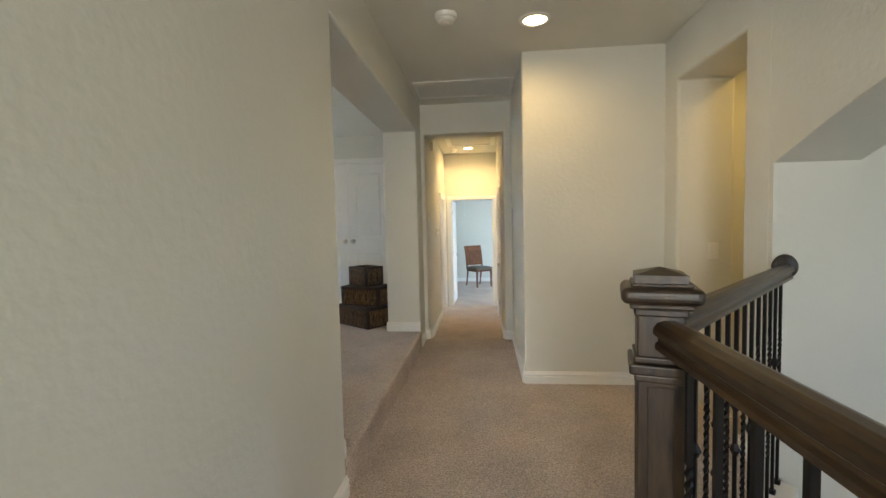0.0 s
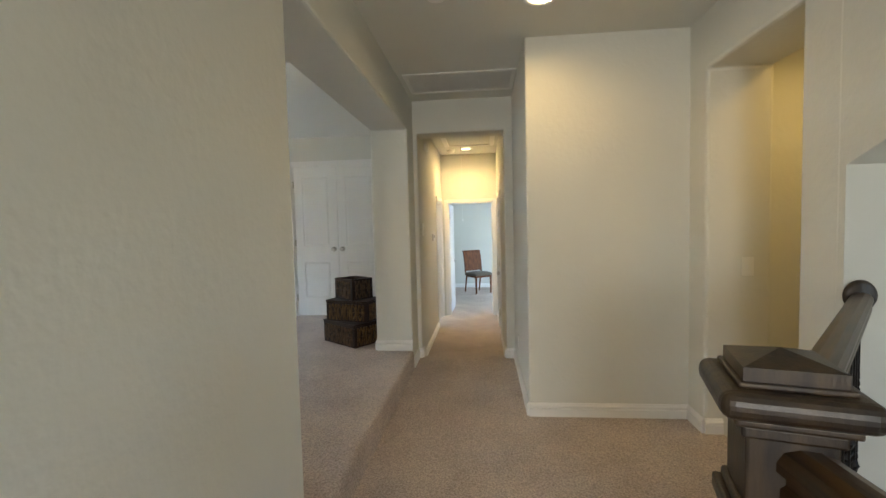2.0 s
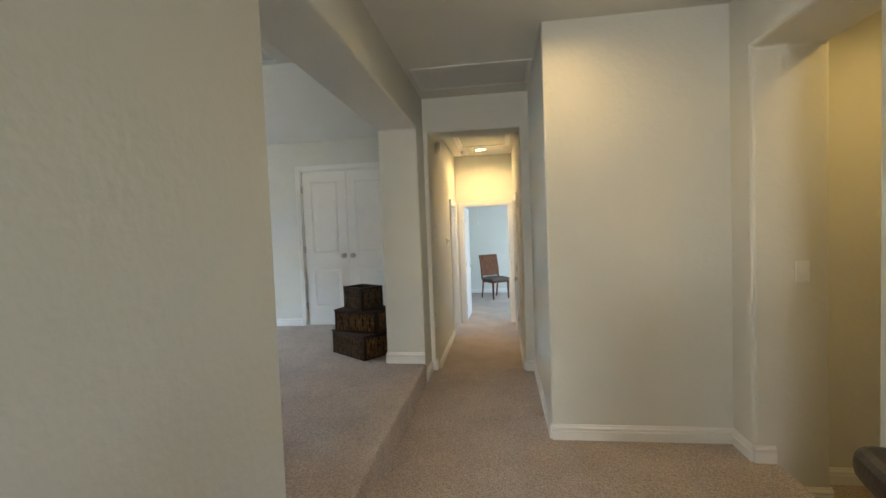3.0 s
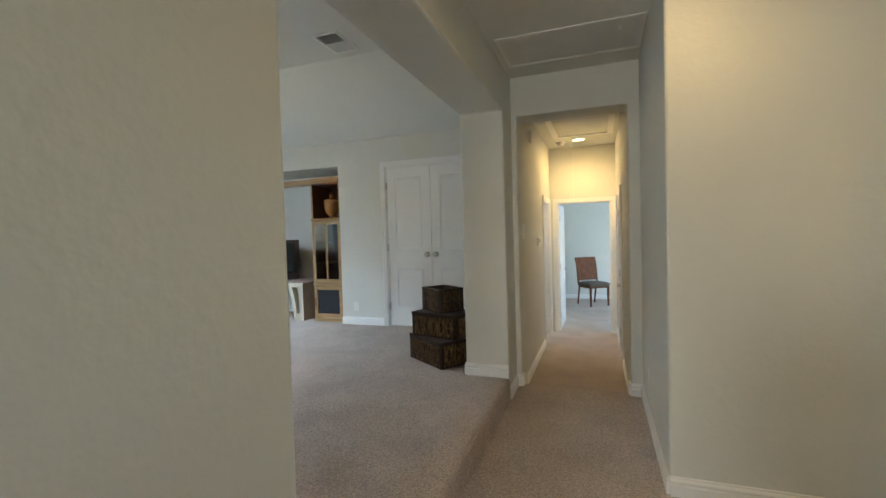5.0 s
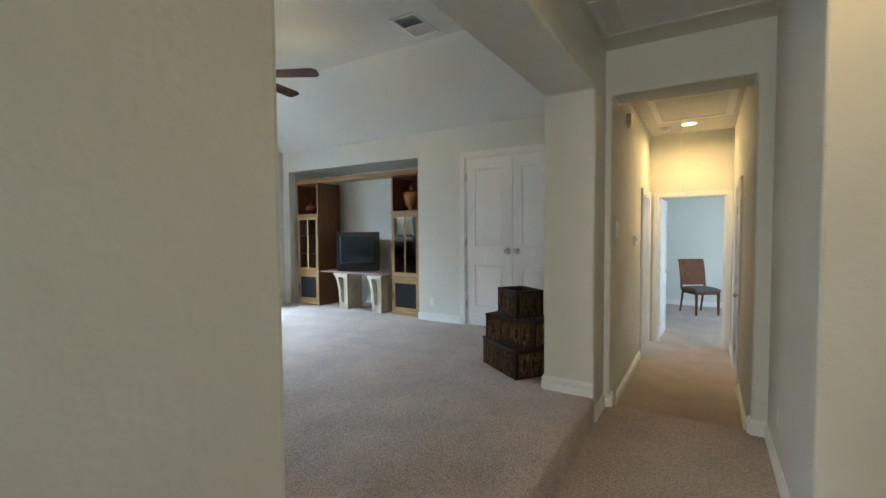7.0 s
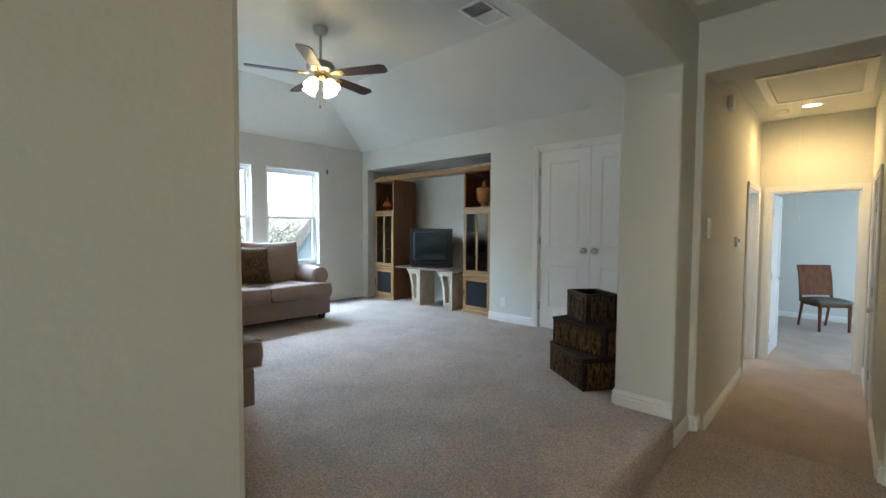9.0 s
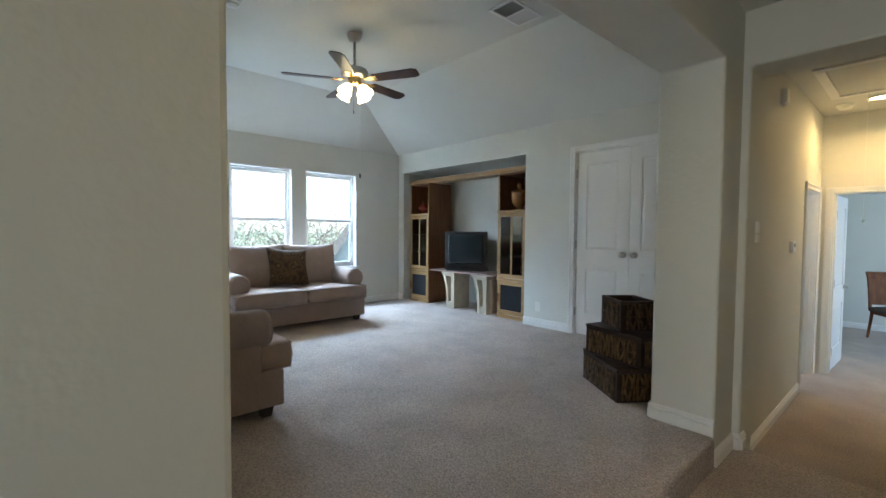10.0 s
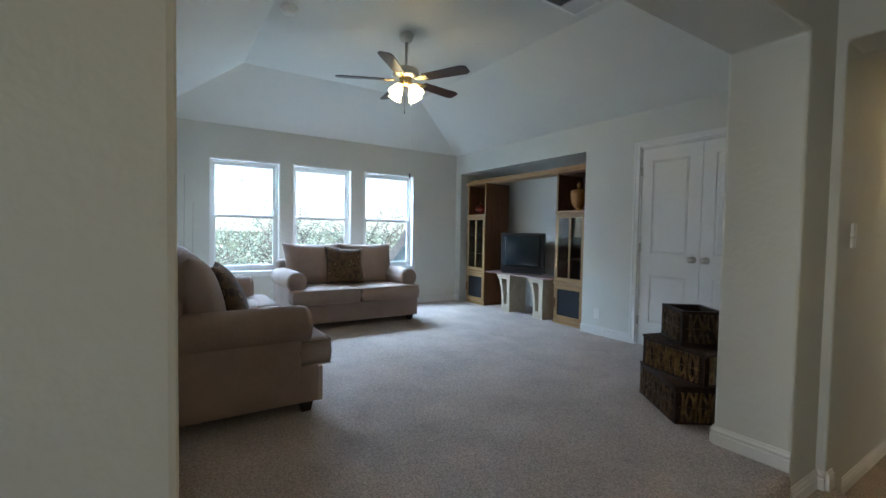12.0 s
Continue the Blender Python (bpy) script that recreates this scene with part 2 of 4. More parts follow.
def wall(name, axis, a, b, u0, u1, z0, z1, holes=(), material=None, label="", bevel=0.006):
    """A wall normal to x or y, from a to b in that axis, u0 to u1 along it; holes are (u0, u1, z0, z1)."""
    z1 = ZC + 0.1 if z1 == ZC else z1          # runs up behind the ceiling
    us = sorted({u0, u1, *[h[0] for h in holes], *[h[1] for h in holes]})
    zs = sorted({z0, z1, *[h[2] for h in holes], *[h[3] for h in holes]})
    us, zs = [u for u in us if u0 <= u <= u1], [z for z in zs if z0 <= z <= z1]

    def solid(i, j):
        if not (0 <= i < len(us) - 1 and 0 <= j < len(zs) - 1):
            return False
        u, z = (us[i] + us[i + 1]) / 2, (zs[j] + zs[j + 1]) / 2
        return not any(h[0] < u < h[1] and h[2] < z < h[3] for h in holes)
    bm = bmesh.new()
    cache = {}

    def V(c, i, j):
        key = (c, i, j)
        if key not in cache:
            p = (c, us[i], zs[j]) if axis == "x" else (us[i], c, zs[j])
            cache[key] = bm.verts.new(p)
        return cache[key]
    for i in range(len(us) - 1):
        for j in range(len(zs) - 1):
            if not solid(i, j):
                continue
            for c in (a, b):
                bm.faces.new((V(c, i, j), V(c, i + 1, j), V(c, i + 1, j + 1), V(c, i, j + 1)))
            for di, dj, p, q in ((-1, 0, (i, j), (i, j + 1)), (1, 0, (i + 1, j), (i + 1, j + 1)),
                                 (0, -1, (i, j), (i + 1, j)), (0, 1, (i, j + 1), (i + 1, j + 1))):
                if not solid(i + di, j + dj):
                    bm.faces.new((V(a, *p), V(a, *q), V(b, *q), V(b, *p)))
    bmesh.ops.recalc_face_normals(bm, faces=bm.faces)
    bmesh.ops.dissolve_limit(bm, angle_limit=0.01, verts=bm.verts, edges=bm.edges)
    ob = structure(name, bm, material or PAINT, label)
    if bevel:
        md = ob.modifiers.new("bevel", "BEVEL")
        md.width, md.segments, md.limit_method, md.angle_limit = bevel, 2, "ANGLE", radians(60)
    return ob


BASE = [(0, 0), (0.016, 0), (0.016, 0.054), (0.009, 0.060), (0.009, 0.064), (0.015, 0.070), (0.015, 0.077), (0.007, 0.087), (0.006, 0.095), (0, 0.097)]


def baseboard(p0, p1, z, out, ext0=0.0, ext1=0.0):
    """Runs along a wall from p0 to p1 at height z; out is the side that it stands proud of."""
    p0, p1, out = Vector((*p0, 0)), Vector((*p1, 0)), Vector((*out, 0))
    d = (p1 - p0).normalized()
    p0, p1 = p0 - d * ext0, p1 + d * ext1
    bm = bmesh.new()
    ends = []
    for p in (p0, p1):
        ends.append([bm.verts.new(p + out * (0.001 + a) + Vector((0, 0, z + h))) for a, h in BASE])
    bm.faces.new(ends[0])
    bm.faces.new(list(reversed(ends[1])))
    n = len(BASE)
    for k in range(n):
        bm.faces.new((ends[0][k], ends[0][(k + 1) % n], ends[1][(k + 1) % n], ends[1][k]))
    return structure("baseboard", bm, WHITE, "white moulded baseboard along the wall")


# ---- structure ----
ZR, ZH, ZP, ZC = 0.235, 0.06, -0.20, 2.685       # floors of game room, hall and passage; ceiling
XL, XI = -0.265, -0.617                # the two faces of the thick wall
Y0, Y1 = 2.359, 4.88                   # the wide opening
XW, YN, YS = -5.46, 6.49, 2.20         # window wall, niche wall, rear wall

bm = bmesh.new()
prism(bm, [(XL - 0.05, -3.2), (0.93, -3.2), (0.93, 1.50), (1.87, 2.60), (1.82, 2.72), (1.87, 2.8), (1.92, 2.86), (1.92, 3.65), (1.82, 3.65), (1.82, 3.92),
           (0.80, 3.92), (0.80, 5.27), (XL - 0.15, 5.27), (XL - 0.15, 4.9), (XL - 0.05, 4.9)], "z", -0.3, ZH)
structure("floor_hall", bm, CARPET, "beige cut-pile carpet of the hall")
bm = bmesh.new()
prism(bm, [(XW - 0.1, YS - 0.1), (XI, YS - 0.1), (XI, Y0), (XL + 0.012, Y0), (XL + 0.012, Y1), (XI, Y1), (XI, YN + 0.75), (XW - 0.1, YN + 0.75)], "z", -0.3, ZR)
ob = structure("floor_game_room", bm, CARPET, "beige cut-pile carpet of the raised game room")
md = ob.modifiers.new("bevel", "BEVEL")
md.width, md.segments, md.limit_method = 0.03, 4, "ANGLE"
structure("floor_passage", boxes((-1.4, 1.5, 5.27, 8.66, -0.5, ZP)), CARPET, "beige carpet of the sunken passage")
structure("floor_bedroom", boxes((-1.6, 3.2, 8.66, 12.3, -0.5, ZP)), CARPET, "beige carpet of the bedroom")
structure("floor_alcove", boxes((1.92, 3.35, 2.76, 3.88, -0.5, -0.17)), CARPET, "beige carpet of the lower landing")
structure("floor_foyer", boxes((0.93, 5.1, -3.2, 2.85, -3.1, -2.9)), CARPET, "floor of the hall below")

wall("wall_hall_left", "x", XI, XL, -3.2, 5.30, -0.3, ZC + 0.11, [(Y0, Y1, ZR - 0.6, 2.335)], label="cream painted thick wall with a wide opening", bevel=0.014)
wall("wall_passage_front", "y", 5.22, 5.50, XI + 0.003, 0.80, -0.5, ZC + 0.10, [(-0.222, 0.643, -0.6, 2.36)], label="cream painted wall with a cased opening", bevel=0.014)
bm = bmesh.new()
prism(bm, [(0.732, 5.26), (0.732, 3.87), (3.42, 3.87), (3.42, 3.99), (0.85, 3.99), (0.85, 5.26)], "z", -0.5, ZC + 0.1)
md = structure("wall_closet", bm, PAINT, "cream painted wall boxing in a closet, with a rounded corner").modifiers.new("bevel", "BEVEL")
md.width, md.segments, md.limit_method, md.angle_limit = 0.014, 3, "ANGLE", radians(60)
wall("wall_landing", "x", 1.81, 2.20, 2.63, 3.93, -0.5, ZC, [(2.857, 3.655, -0.6, 2.345)], bevel=0.02)
wall("wall_landing_side", "x", 3.30, 3.42, 2.76, 3.87, -0.5, ZC)
wall("wall_foyer_north", "y", 2.645, 2.76, 1.84, 5.1, -3.1, ZC)
wall("wall_foyer_north_low", "y", 2.645, 2.76, 0.93, 1.81, -3.1, -0.3)
# unseen wall; its opening is invented, sized for the daylight it lets in
wall("wall_foyer_east", "x", 5.0, 5.12, -3.2, 2.85, -3.1, ZC, [(-1.0, 0.3, 1.0, 2.5)])
# unseen wall behind the hall, with an added opening for daylight
wall("wall_south", "y", -3.32, -3.2, -0.7, 5.1, -3.1, ZC, [(-0.2, 0.8, 0.9, 2.3)])
wall("wall_stair_side", "x", 0.81, 0.93, -3.2, 1.5, -3.1, -0.3)

bm = bmesh.new()
arch = [(2.615, 1.617)] + [(2.615 - 2.475 * (k / 16), 1.617 + 0.32 * math.sin(math.pi * k / 16)) for k in range(1, 16)] + [(0.14, 1.617)]
prism(bm, [(2.615, 1.617), (2.615, -3.1), (2.66, -3.1), (2.66, ZC + 0.1), (-3.2, ZC + 0.1), (-3.2, -3.1), (0.14, -3.1), (0.14, 1.617)] + arch[1:-1][::-1], "x", 1.812, 2.20)
structure("wall_arch", bm, PAINT, "thick cream wall with a shallow arch above the stairwell")

wall("wall_passage_left", "x", -0.42, -0.31, 5.46, 8.65, -0.5, ZC, [(7.70, 8.46, ZP - 0.1, ZP + 2.03)])
wall("wall_passage_right", "x", 0.67, 0.78, 5.46, 8.65, -0.5, ZC, [(6.93, 7.69, ZP - 0.1, ZP + 2.03)])
wall("wall_passage_end", "y", 8.60, 8.71, -1.6, 3.2, -0.5, ZC, [(-0.20, 0.60, ZP - 0.1, ZP + 2.03)])
wall("wall_bedroom_north", "y", 12.15, 12.27, -1.6, 3.2, -0.5, 2.8)
wall("wall_bedroom_east", "x", 3.1, 3.2, 8.71, 12.15, -0.5, 2.8, [(9.6, 11.2, 0.6, 2.0)])
wall("wall_bedroom_west", "x", -1.6, -1.5, 8.71, 12.15, -0.5, 2.8)
wall("wall_side_room", "x", -1.7, -1.6, 6.6, 8.6, -0.5, 2.8)

wall("wall_windows", "x", XW - 0.16, XW, YS - 0.12, YN + 0.8, -0.3, 2.9,
     [(2.84, 3.665, 0.83, 2.235), (3.83, 4.655, 0.83, 2.235), (4.845, 5.68, 0.83, 2.235)], label="cream painted wall with three windows")
wall("wall_niche", "y", YN, YN + 0.12, XW, XI, -0.3, 2.9, [(-5.32, -2.825, ZR - 0.6, 2.33), (-2.13, -0.91, ZR - 0.6, ZR + 2.03)],
     label="cream painted wall with a media niche and a closet door")
wall("wall_niche_back", "y", YN + 0.70, YN + 0.8, XW, -2.7, -0.3, 2.9)
wall("wall_niche_left", "x", -5.43, -5.32, YN + 0.12, YN + 0.70, -0.3, 2.5)
wall("wall_niche_right", "x", -2.825, -2.72, YN + 0.12, YN + 0.70, -0.3, 2.5)
wall("wall_room_south", "y", YS - 0.12, YS, XW, XI, -0.3, 2.9)
wall("wall_closet_back", "y", 7.3, 7.4, -2.7, -0.42, -0.5, 2.8)
wall("wall_room_east", "x", XI, -0.42, 5.50, 6.61, -0.3, 2.9)

structure("ceiling_hall", boxes((XL - 0.08, 5.1, -3.3, 5.22, ZC, ZC + 0.12)), CEIL, "off-white textured ceiling")
structure("ceiling_passage", boxes((-0.42, 0.9, 5.50, 8.66, ZC, ZC + 0.12), (-1.7, -0.42, 6.65, 8.66, ZC, ZC + 0.12), (0.9, 3.2, 5.50, 8.66, ZC, ZC + 0.12)), CEIL, "off-white textured ceiling")
structure("ceiling_bedroom", boxes((-1.7, 3.2, 8.66, 12.3, 2.78, 2.9)), CEIL, "off-white textured ceiling")
structure("ceiling_niche", boxes((-5.4, -2.7, YN + 0.12, YN + 0.75, 2.33, 2.42)), PAINT, "soffit of the niche")
zs, zf = 2.63, 3.20
bm = bmesh.new()
rows = []
for up in (0, 0.12):
    o = [bm.verts.new((x, y, z + up)) for x, y, z in ((XW - 0.02, YS - 0.02, zs), (XI + 0.02, YS - 0.02, zs), (XI + 0.02, YN + 0.02, zs), (XW - 0.02, YN + 0.02, zs))]
    c = [bm.verts.new((x, y, zf + up)) for x, y in ((-4.76, 3.12), (XI + 0.02, 3.12), (XI + 0.02, 5.36), (-4.76, 5.36))]
    for k in (0, 2, 3):
        bm.faces.new((o[k], o[(k + 1) % 4], c[(k + 1) % 4], c[k]))
    bm.faces.new(c)
structure("ceiling_game_room", bm, CEIL, "off-white hipped ceiling with a flat middle")
structure("wall_gable", boxes((XI, XL, YS - 0.12, 4.97, ZC + 0.121, 3.4), (XI, -0.5, 4.97, YN + 0.1, ZC + 0.121, 3.4)), PAINT, "wall above the opening")

# baseboards
e = 0.015
for p0, p1, z, out in (
    ((XL, -3.2), (XL, Y0 - 0.004), ZH, (1, 0)),
    ((XI, Y1), (XL, Y1), ZR, (0, -1)),
    ((XI, Y1), (XI, YN), ZR, (-1, 0)),
    ((XL, 5.22), (-0.222, 5.22), ZH, (0, -1)), ((0.643, 5.22), (0.732, 5.22), ZH, (0, -1)),
    ((0.732, 3.87), (0.732, 5.22), ZH, (-1, 0)),
    ((0.732, 3.87), (1.81, 3.87), ZH, (0, -1)), ((1.81, 3.655), (1.81, 3.87), ZH, (-1, 0)), ((1.81, 3.655), (1.92, 3.655), ZH, (0, -1)),
    ((1.92, 3.655), (2.20, 3.655), -0.17, (0, -1)), ((2.20, 3.655), (2.20, 3.87), -0.17, (1, 0)), ((2.20, 3.87), (3.30, 3.87), -0.17, (0, -1)),
    ((1.81, 2.65), (1.81, 2.86), ZH, (-1, 0)),
    ((-0.31, 5.50), (-0.31, 7.63), ZP, (1, 0)), ((0.67, 5.50), (0.67, 6.86), ZP, (-1, 0)), ((0.67, 7.76), (0.67, 8.60), ZP, (-1, 0)),
    ((-1.5, 12.15), (3.1, 12.15), ZP, (0, -1)),
    ((XW, YS), (XW, YN), ZR, (1, 0)), ((XW, YN), (-5.32, YN), ZR, (0, -1)), ((-2.825, YN), (-2.20, YN), ZR, (0, -1)),
    ((-0.84, YN), (XI, YN), ZR, (0, -1)), ((XW, YS), (XI, YS), ZR, (0, 1)),
    ((XI, Y0), (XL, Y0), ZR, (0, 1)),
    ((XL, Y1 + 0.002), (XL, 5.22), ZH, (1, 0)),
    ((-0.222, 5.22), (-0.222, 5.30), ZH, (1, 0)), ((0.643, 5.22), (0.643, 5.30), ZH, (-1, 0)),
):
    baseboard(p0, p1, z, out)

# ---- doors and windows ----


def hinge(door, x, y, z, name="hinge"):
    bm = bmesh.new()
    rod(bm, (x, y, z - 0.045), (x, y, z + 0.045), 0.007)
    box(bm, x - 0.012, x + 0.012, y, y + 0.003, z - 0.045, z + 0.045)
    part(name, bm, NICKEL, door, "brushed nickel hinge")


def knob_bm(bm, x, y, z, side=-1):
    m = Matrix.Translation((x, y, z)) @ Matrix.Rotation(radians(90 if side < 0 else -90), 4, "X")
    lathe(bm, [(0.032, 0), (0.032, 0.006), (0.014, 0.012), (0.011, 0.03), (0.024, 0.038), (0.029, 0.052), (0.024, 0.064), (0.008, 0.07)], m=m)


def lever_bm(bm, x, y, z, s=-1, d=1):
    m = Matrix.Translation((x, y, z)) @ Matrix.Rotation(radians(90 if s < 0 else -90), 4, "X")
    lathe(bm, [(0.03, 0), (0.03, 0.008), (0.012, 0.012), (0.010, 0.05)], m=m)
    rod(bm, (x, y + s * 0.045, z), (x + d * 0.10, y + s * 0.05, z - 0.004), 0.008)


def door_leaf(name, m, w, h, label, category="door", t=0.036):
    """A two-panel leaf: hinged edge at x 0, face towards -y."""
    ob = thing(name, m, label, category)
    bm = bmesh.new()
    box(bm, 0, w, 0.009, t - 0.009, 0, h)
    st, r1, r2, r3 = 0.115, 0.125, 0.21, 0.24
    lock0 = 0.84
    for y0, y1 in ((0, 0.0091), (t - 0.0091, t)):
        for a in ((0, st, 0, h), (w - st, w, 0, h), (st, w - st, h - r1, h), (st, w - st, 0, r3), (st, w - st, lock0 - r2 / 2, lock0 + r2 / 2)):
            box(bm, a[0], a[1], y0, y1, a[2], a[3])
    part("leaf", bm, WHITE, ob)
    for z0, z1 in ((r3, lock0 - r2 / 2), (lock0 + r2 / 2, h - r1)):
        bm = bmesh.new()
        for y0, y1, s in ((0.003, 0.009, 1), (t - 0.009, t - 0.003, -1)):
            x0, x1 = st + 0.03, w - st - 0.03
            yo, yi = (y0, y1) if s > 0 else (y1, y0)
            outer = [bm.verts.new(p) for p in ((x0 - 0.022, yi, z0 + 0.008), (x1 + 0.022, yi, z0 + 0.008), (x1 + 0.022, yi, z1 - 0.008), (x0 - 0.022, yi, z1 - 0.008))]
            inner = [bm.verts.new(p) for p in ((x0, yo, z0 + 0.03), (x1, yo, z0 + 0.03), (x1, yo, z1 - 0.03), (x0, yo, z1 - 0.03))]
            for k in range(4):
                bm.faces.new((outer[k], outer[(k + 1) % 4], inner[(k + 1) % 4], inner[k]))
            bm.faces.new(inner)
        part("panel", bm, WHITE, ob, "raised moulded panel")
    return ob


def casing(name, m, w, h, depth, foot=0.0):
    """Door trim round an opening of w x h whose wall face is y 0, and whose jamb runs to depth."""
    ob = tagged(thing(name, m, "white painted door casing and jamb", ""), kind="structure")
    c, t = 0.062, 0.016
    for y0, y1, s in ((-t, -0.001, 1), (depth + 0.001, depth + t, -1)):
        bm = bmesh.new()
        for a in ((-c, 0, 0, h + c), (w, w + c, 0, h + c), (0, w, h, h + c)):
            box(bm, a[0], a[1], y0, y1, a[2], a[3], bevel=0.004)
        yy = (y0 - 0.005, y0) if s > 0 else (y1, y1 + 0.005)
        for a in ((-c, -c + 0.02, 0, h + c), (w + c - 0.02, w + c, 0, h + c), (-c + 0.02, w + c - 0.02, h + c - 0.02, h + c)):
            box(bm, a[0], a[1], yy[0], yy[1], a[2], a[3])
        part("casing", bm, WHITE, ob)
    bm = boxes((-0.001, 0.014, 0, depth, 0, h), (w - 0.014, w + 0.001, 0, depth, 0, h), (0.014, w - 0.014, 0, depth, h - 0.014, h + 0.001),
               (0.014, 0.026, depth * 0.4, depth * 0.7, 0, h - 0.014), (w - 0.026, w - 0.014, depth * 0.4, depth * 0.7, 0, h - 0.014))
    part("jamb", bm, WHITE, ob)
    return ob


# closet double doors in the niche wall
casing("door_casing", pose(-2.13, YN, ZR), 1.22, 2.03, 0.12)
d1 = door_leaf("closet_door", pose(-2.113, YN + 0.008, ZR + 0.008), 0.592, 2.005, "closed white two-panel closet door with a round nickel knob", "door")
d2 = door_leaf("closet_door", pose(-1.517, YN + 0.008, ZR + 0.008), 0.592, 2.005, "closed white two-panel closet door beside the wicker chests", "door")
for d, kx in ((d1, 0.535), (d2, 0.057)):
    bm = bmesh.new()
    knob_bm(bm, kx, 0, 0.905)
    part("door_knob", bm, NICKEL, d, "round brushed nickel knob", smooth=True)
for z in (0.25, 1.0, 1.78):
    hinge(d1, -0.004, -0.008, z)
    hinge(d2, 0.598, -0.008, z)

# passage: end door, open; side doors
casing("door_casing", pose(-0.20, 8.60, ZP), 0.80, 2.03, 0.11)
od = door_leaf("bedroom_door", pose(-0.182, 8.722, ZP + 0.01, 0, 0, 88), 0.74, 2.005, "open white two-panel door swung into the bedroom")
bm = bmesh.new()
lever_bm(bm, 0.68, 0, 0.92, -1, -1)
lever_bm(bm, 0.68, 0.036, 0.92, 1, -1)
part("door_handle", bm, NICKEL, od, "brushed nickel lever handle", smooth=True)
for z in (0.22, 1.0, 1.78):
    hinge(od, -0.006, -0.004, z)
# the left wall's doorway, open to a side room; local x runs along +y there
casing("door_casing", pose(-0.31, 7.70, ZP, 0, 0, 90), 0.76, 2.03, 0.11)
sd = door_leaf("side_room_door", pose(-0.43, 8.44, ZP + 0.01, 0, 0, 176), 0.73, 2.005, "open white two-panel door of the side room")
casing("door_casing", pose(0.67, 7.69, ZP, 0, 0, -90), 0.76, 2.03, 0.11)
rd = door_leaf("linen_closet_door", pose(0.678, 7.675, ZP + 0.01, 0, 0, -90), 0.73, 2.005, "closed white door on the side wall of the passage")
bm = bmesh.new()
knob_bm(bm, 0.67, 0, 0.92)
part("door_knob", bm, NICKEL, rd, "round brushed nickel knob", smooth=True)
for z in (0.22, 1.0, 1.78):
    hinge(rd, -0.006, -0.008, z)


def window(name, y0, y1, z0, z1):
    """A single-hung window in the west wall."""
    ob = tagged(thing(name, pose(XW, (y0 + y1) / 2, z0), "white single-hung window with a wooden sill", ""), kind="structure")
    w, h = y1 - y0, z1 - z0
    a, b = -w / 2, w / 2
    x0, x1 = -0.13, -0.075
    f = 0.035
    bm = boxes((x0, x1, a, a + f, 0, h), (x0, x1, b - f, b, 0, h), (x0, x1, a + f, b - f, 0, f), (x0, x1, a + f, b - f, h - f, h))
    part("window_frame", bm, WHITE, ob)
    mid = h * 0.495
    s = 0.038
    for zz0, zz1, xo in ((f, mid + 0.02, 0.0), (mid - 0.01, h - f, -0.024)):
        xa, xb = x1 - 0.030 + xo, x1 - 0.006 + xo
        bm = boxes((xa, xb, a + f, a + f + s, zz0, zz1), (xa, xb, b - f - s, b - f, zz0, zz1), (xa, xb, a + f + s, b - f - s, zz0, zz0 + s),
                   (xa, xb, a + f + s, b - f - s, zz1 - s, zz1), bevel=0.003, seg=1)
        sash = part("sash", bm, WHITE, ob)
        bm = boxes((xa + 0.010, xa + 0.014, a + f + s - 0.003, b - f - s + 0.003, zz0 + s - 0.003, zz1 - s + 0.003))
        g = part("pane", bm, GLASS, sash, "clear window glass")
        g.visible_shadow = False
    bm = boxes((-0.075, 0.035, a - 0.03, b + 0.03, -0.022, 0.0), bevel=0.004)
    box(bm, 0.001, 0.014, a - 0.015, b + 0.015, -0.075, -0.022)
    part("window_sill", bm, WHITE, ob)
    for p in ((a - 0.001, a + 0.012), (b - 0.012, b + 0.001)):
        part("side_liner", boxes((-0.075, -0.001, p[0], p[1], 0, h)), WHITE, ob)
    part("head_liner", boxes((-0.075, -0.001, a, b, h - 0.012, h + 0.001)), WHITE, ob)


for k, (a, b) in enumerate(((2.84, 3.665), (3.83, 4.655), (4.845, 5.68))):
    window("window_%d" % (k + 1), a, b, 0.83, 2.235)

# ---- stair railing ----
NX, NY = 0.830, 1.435


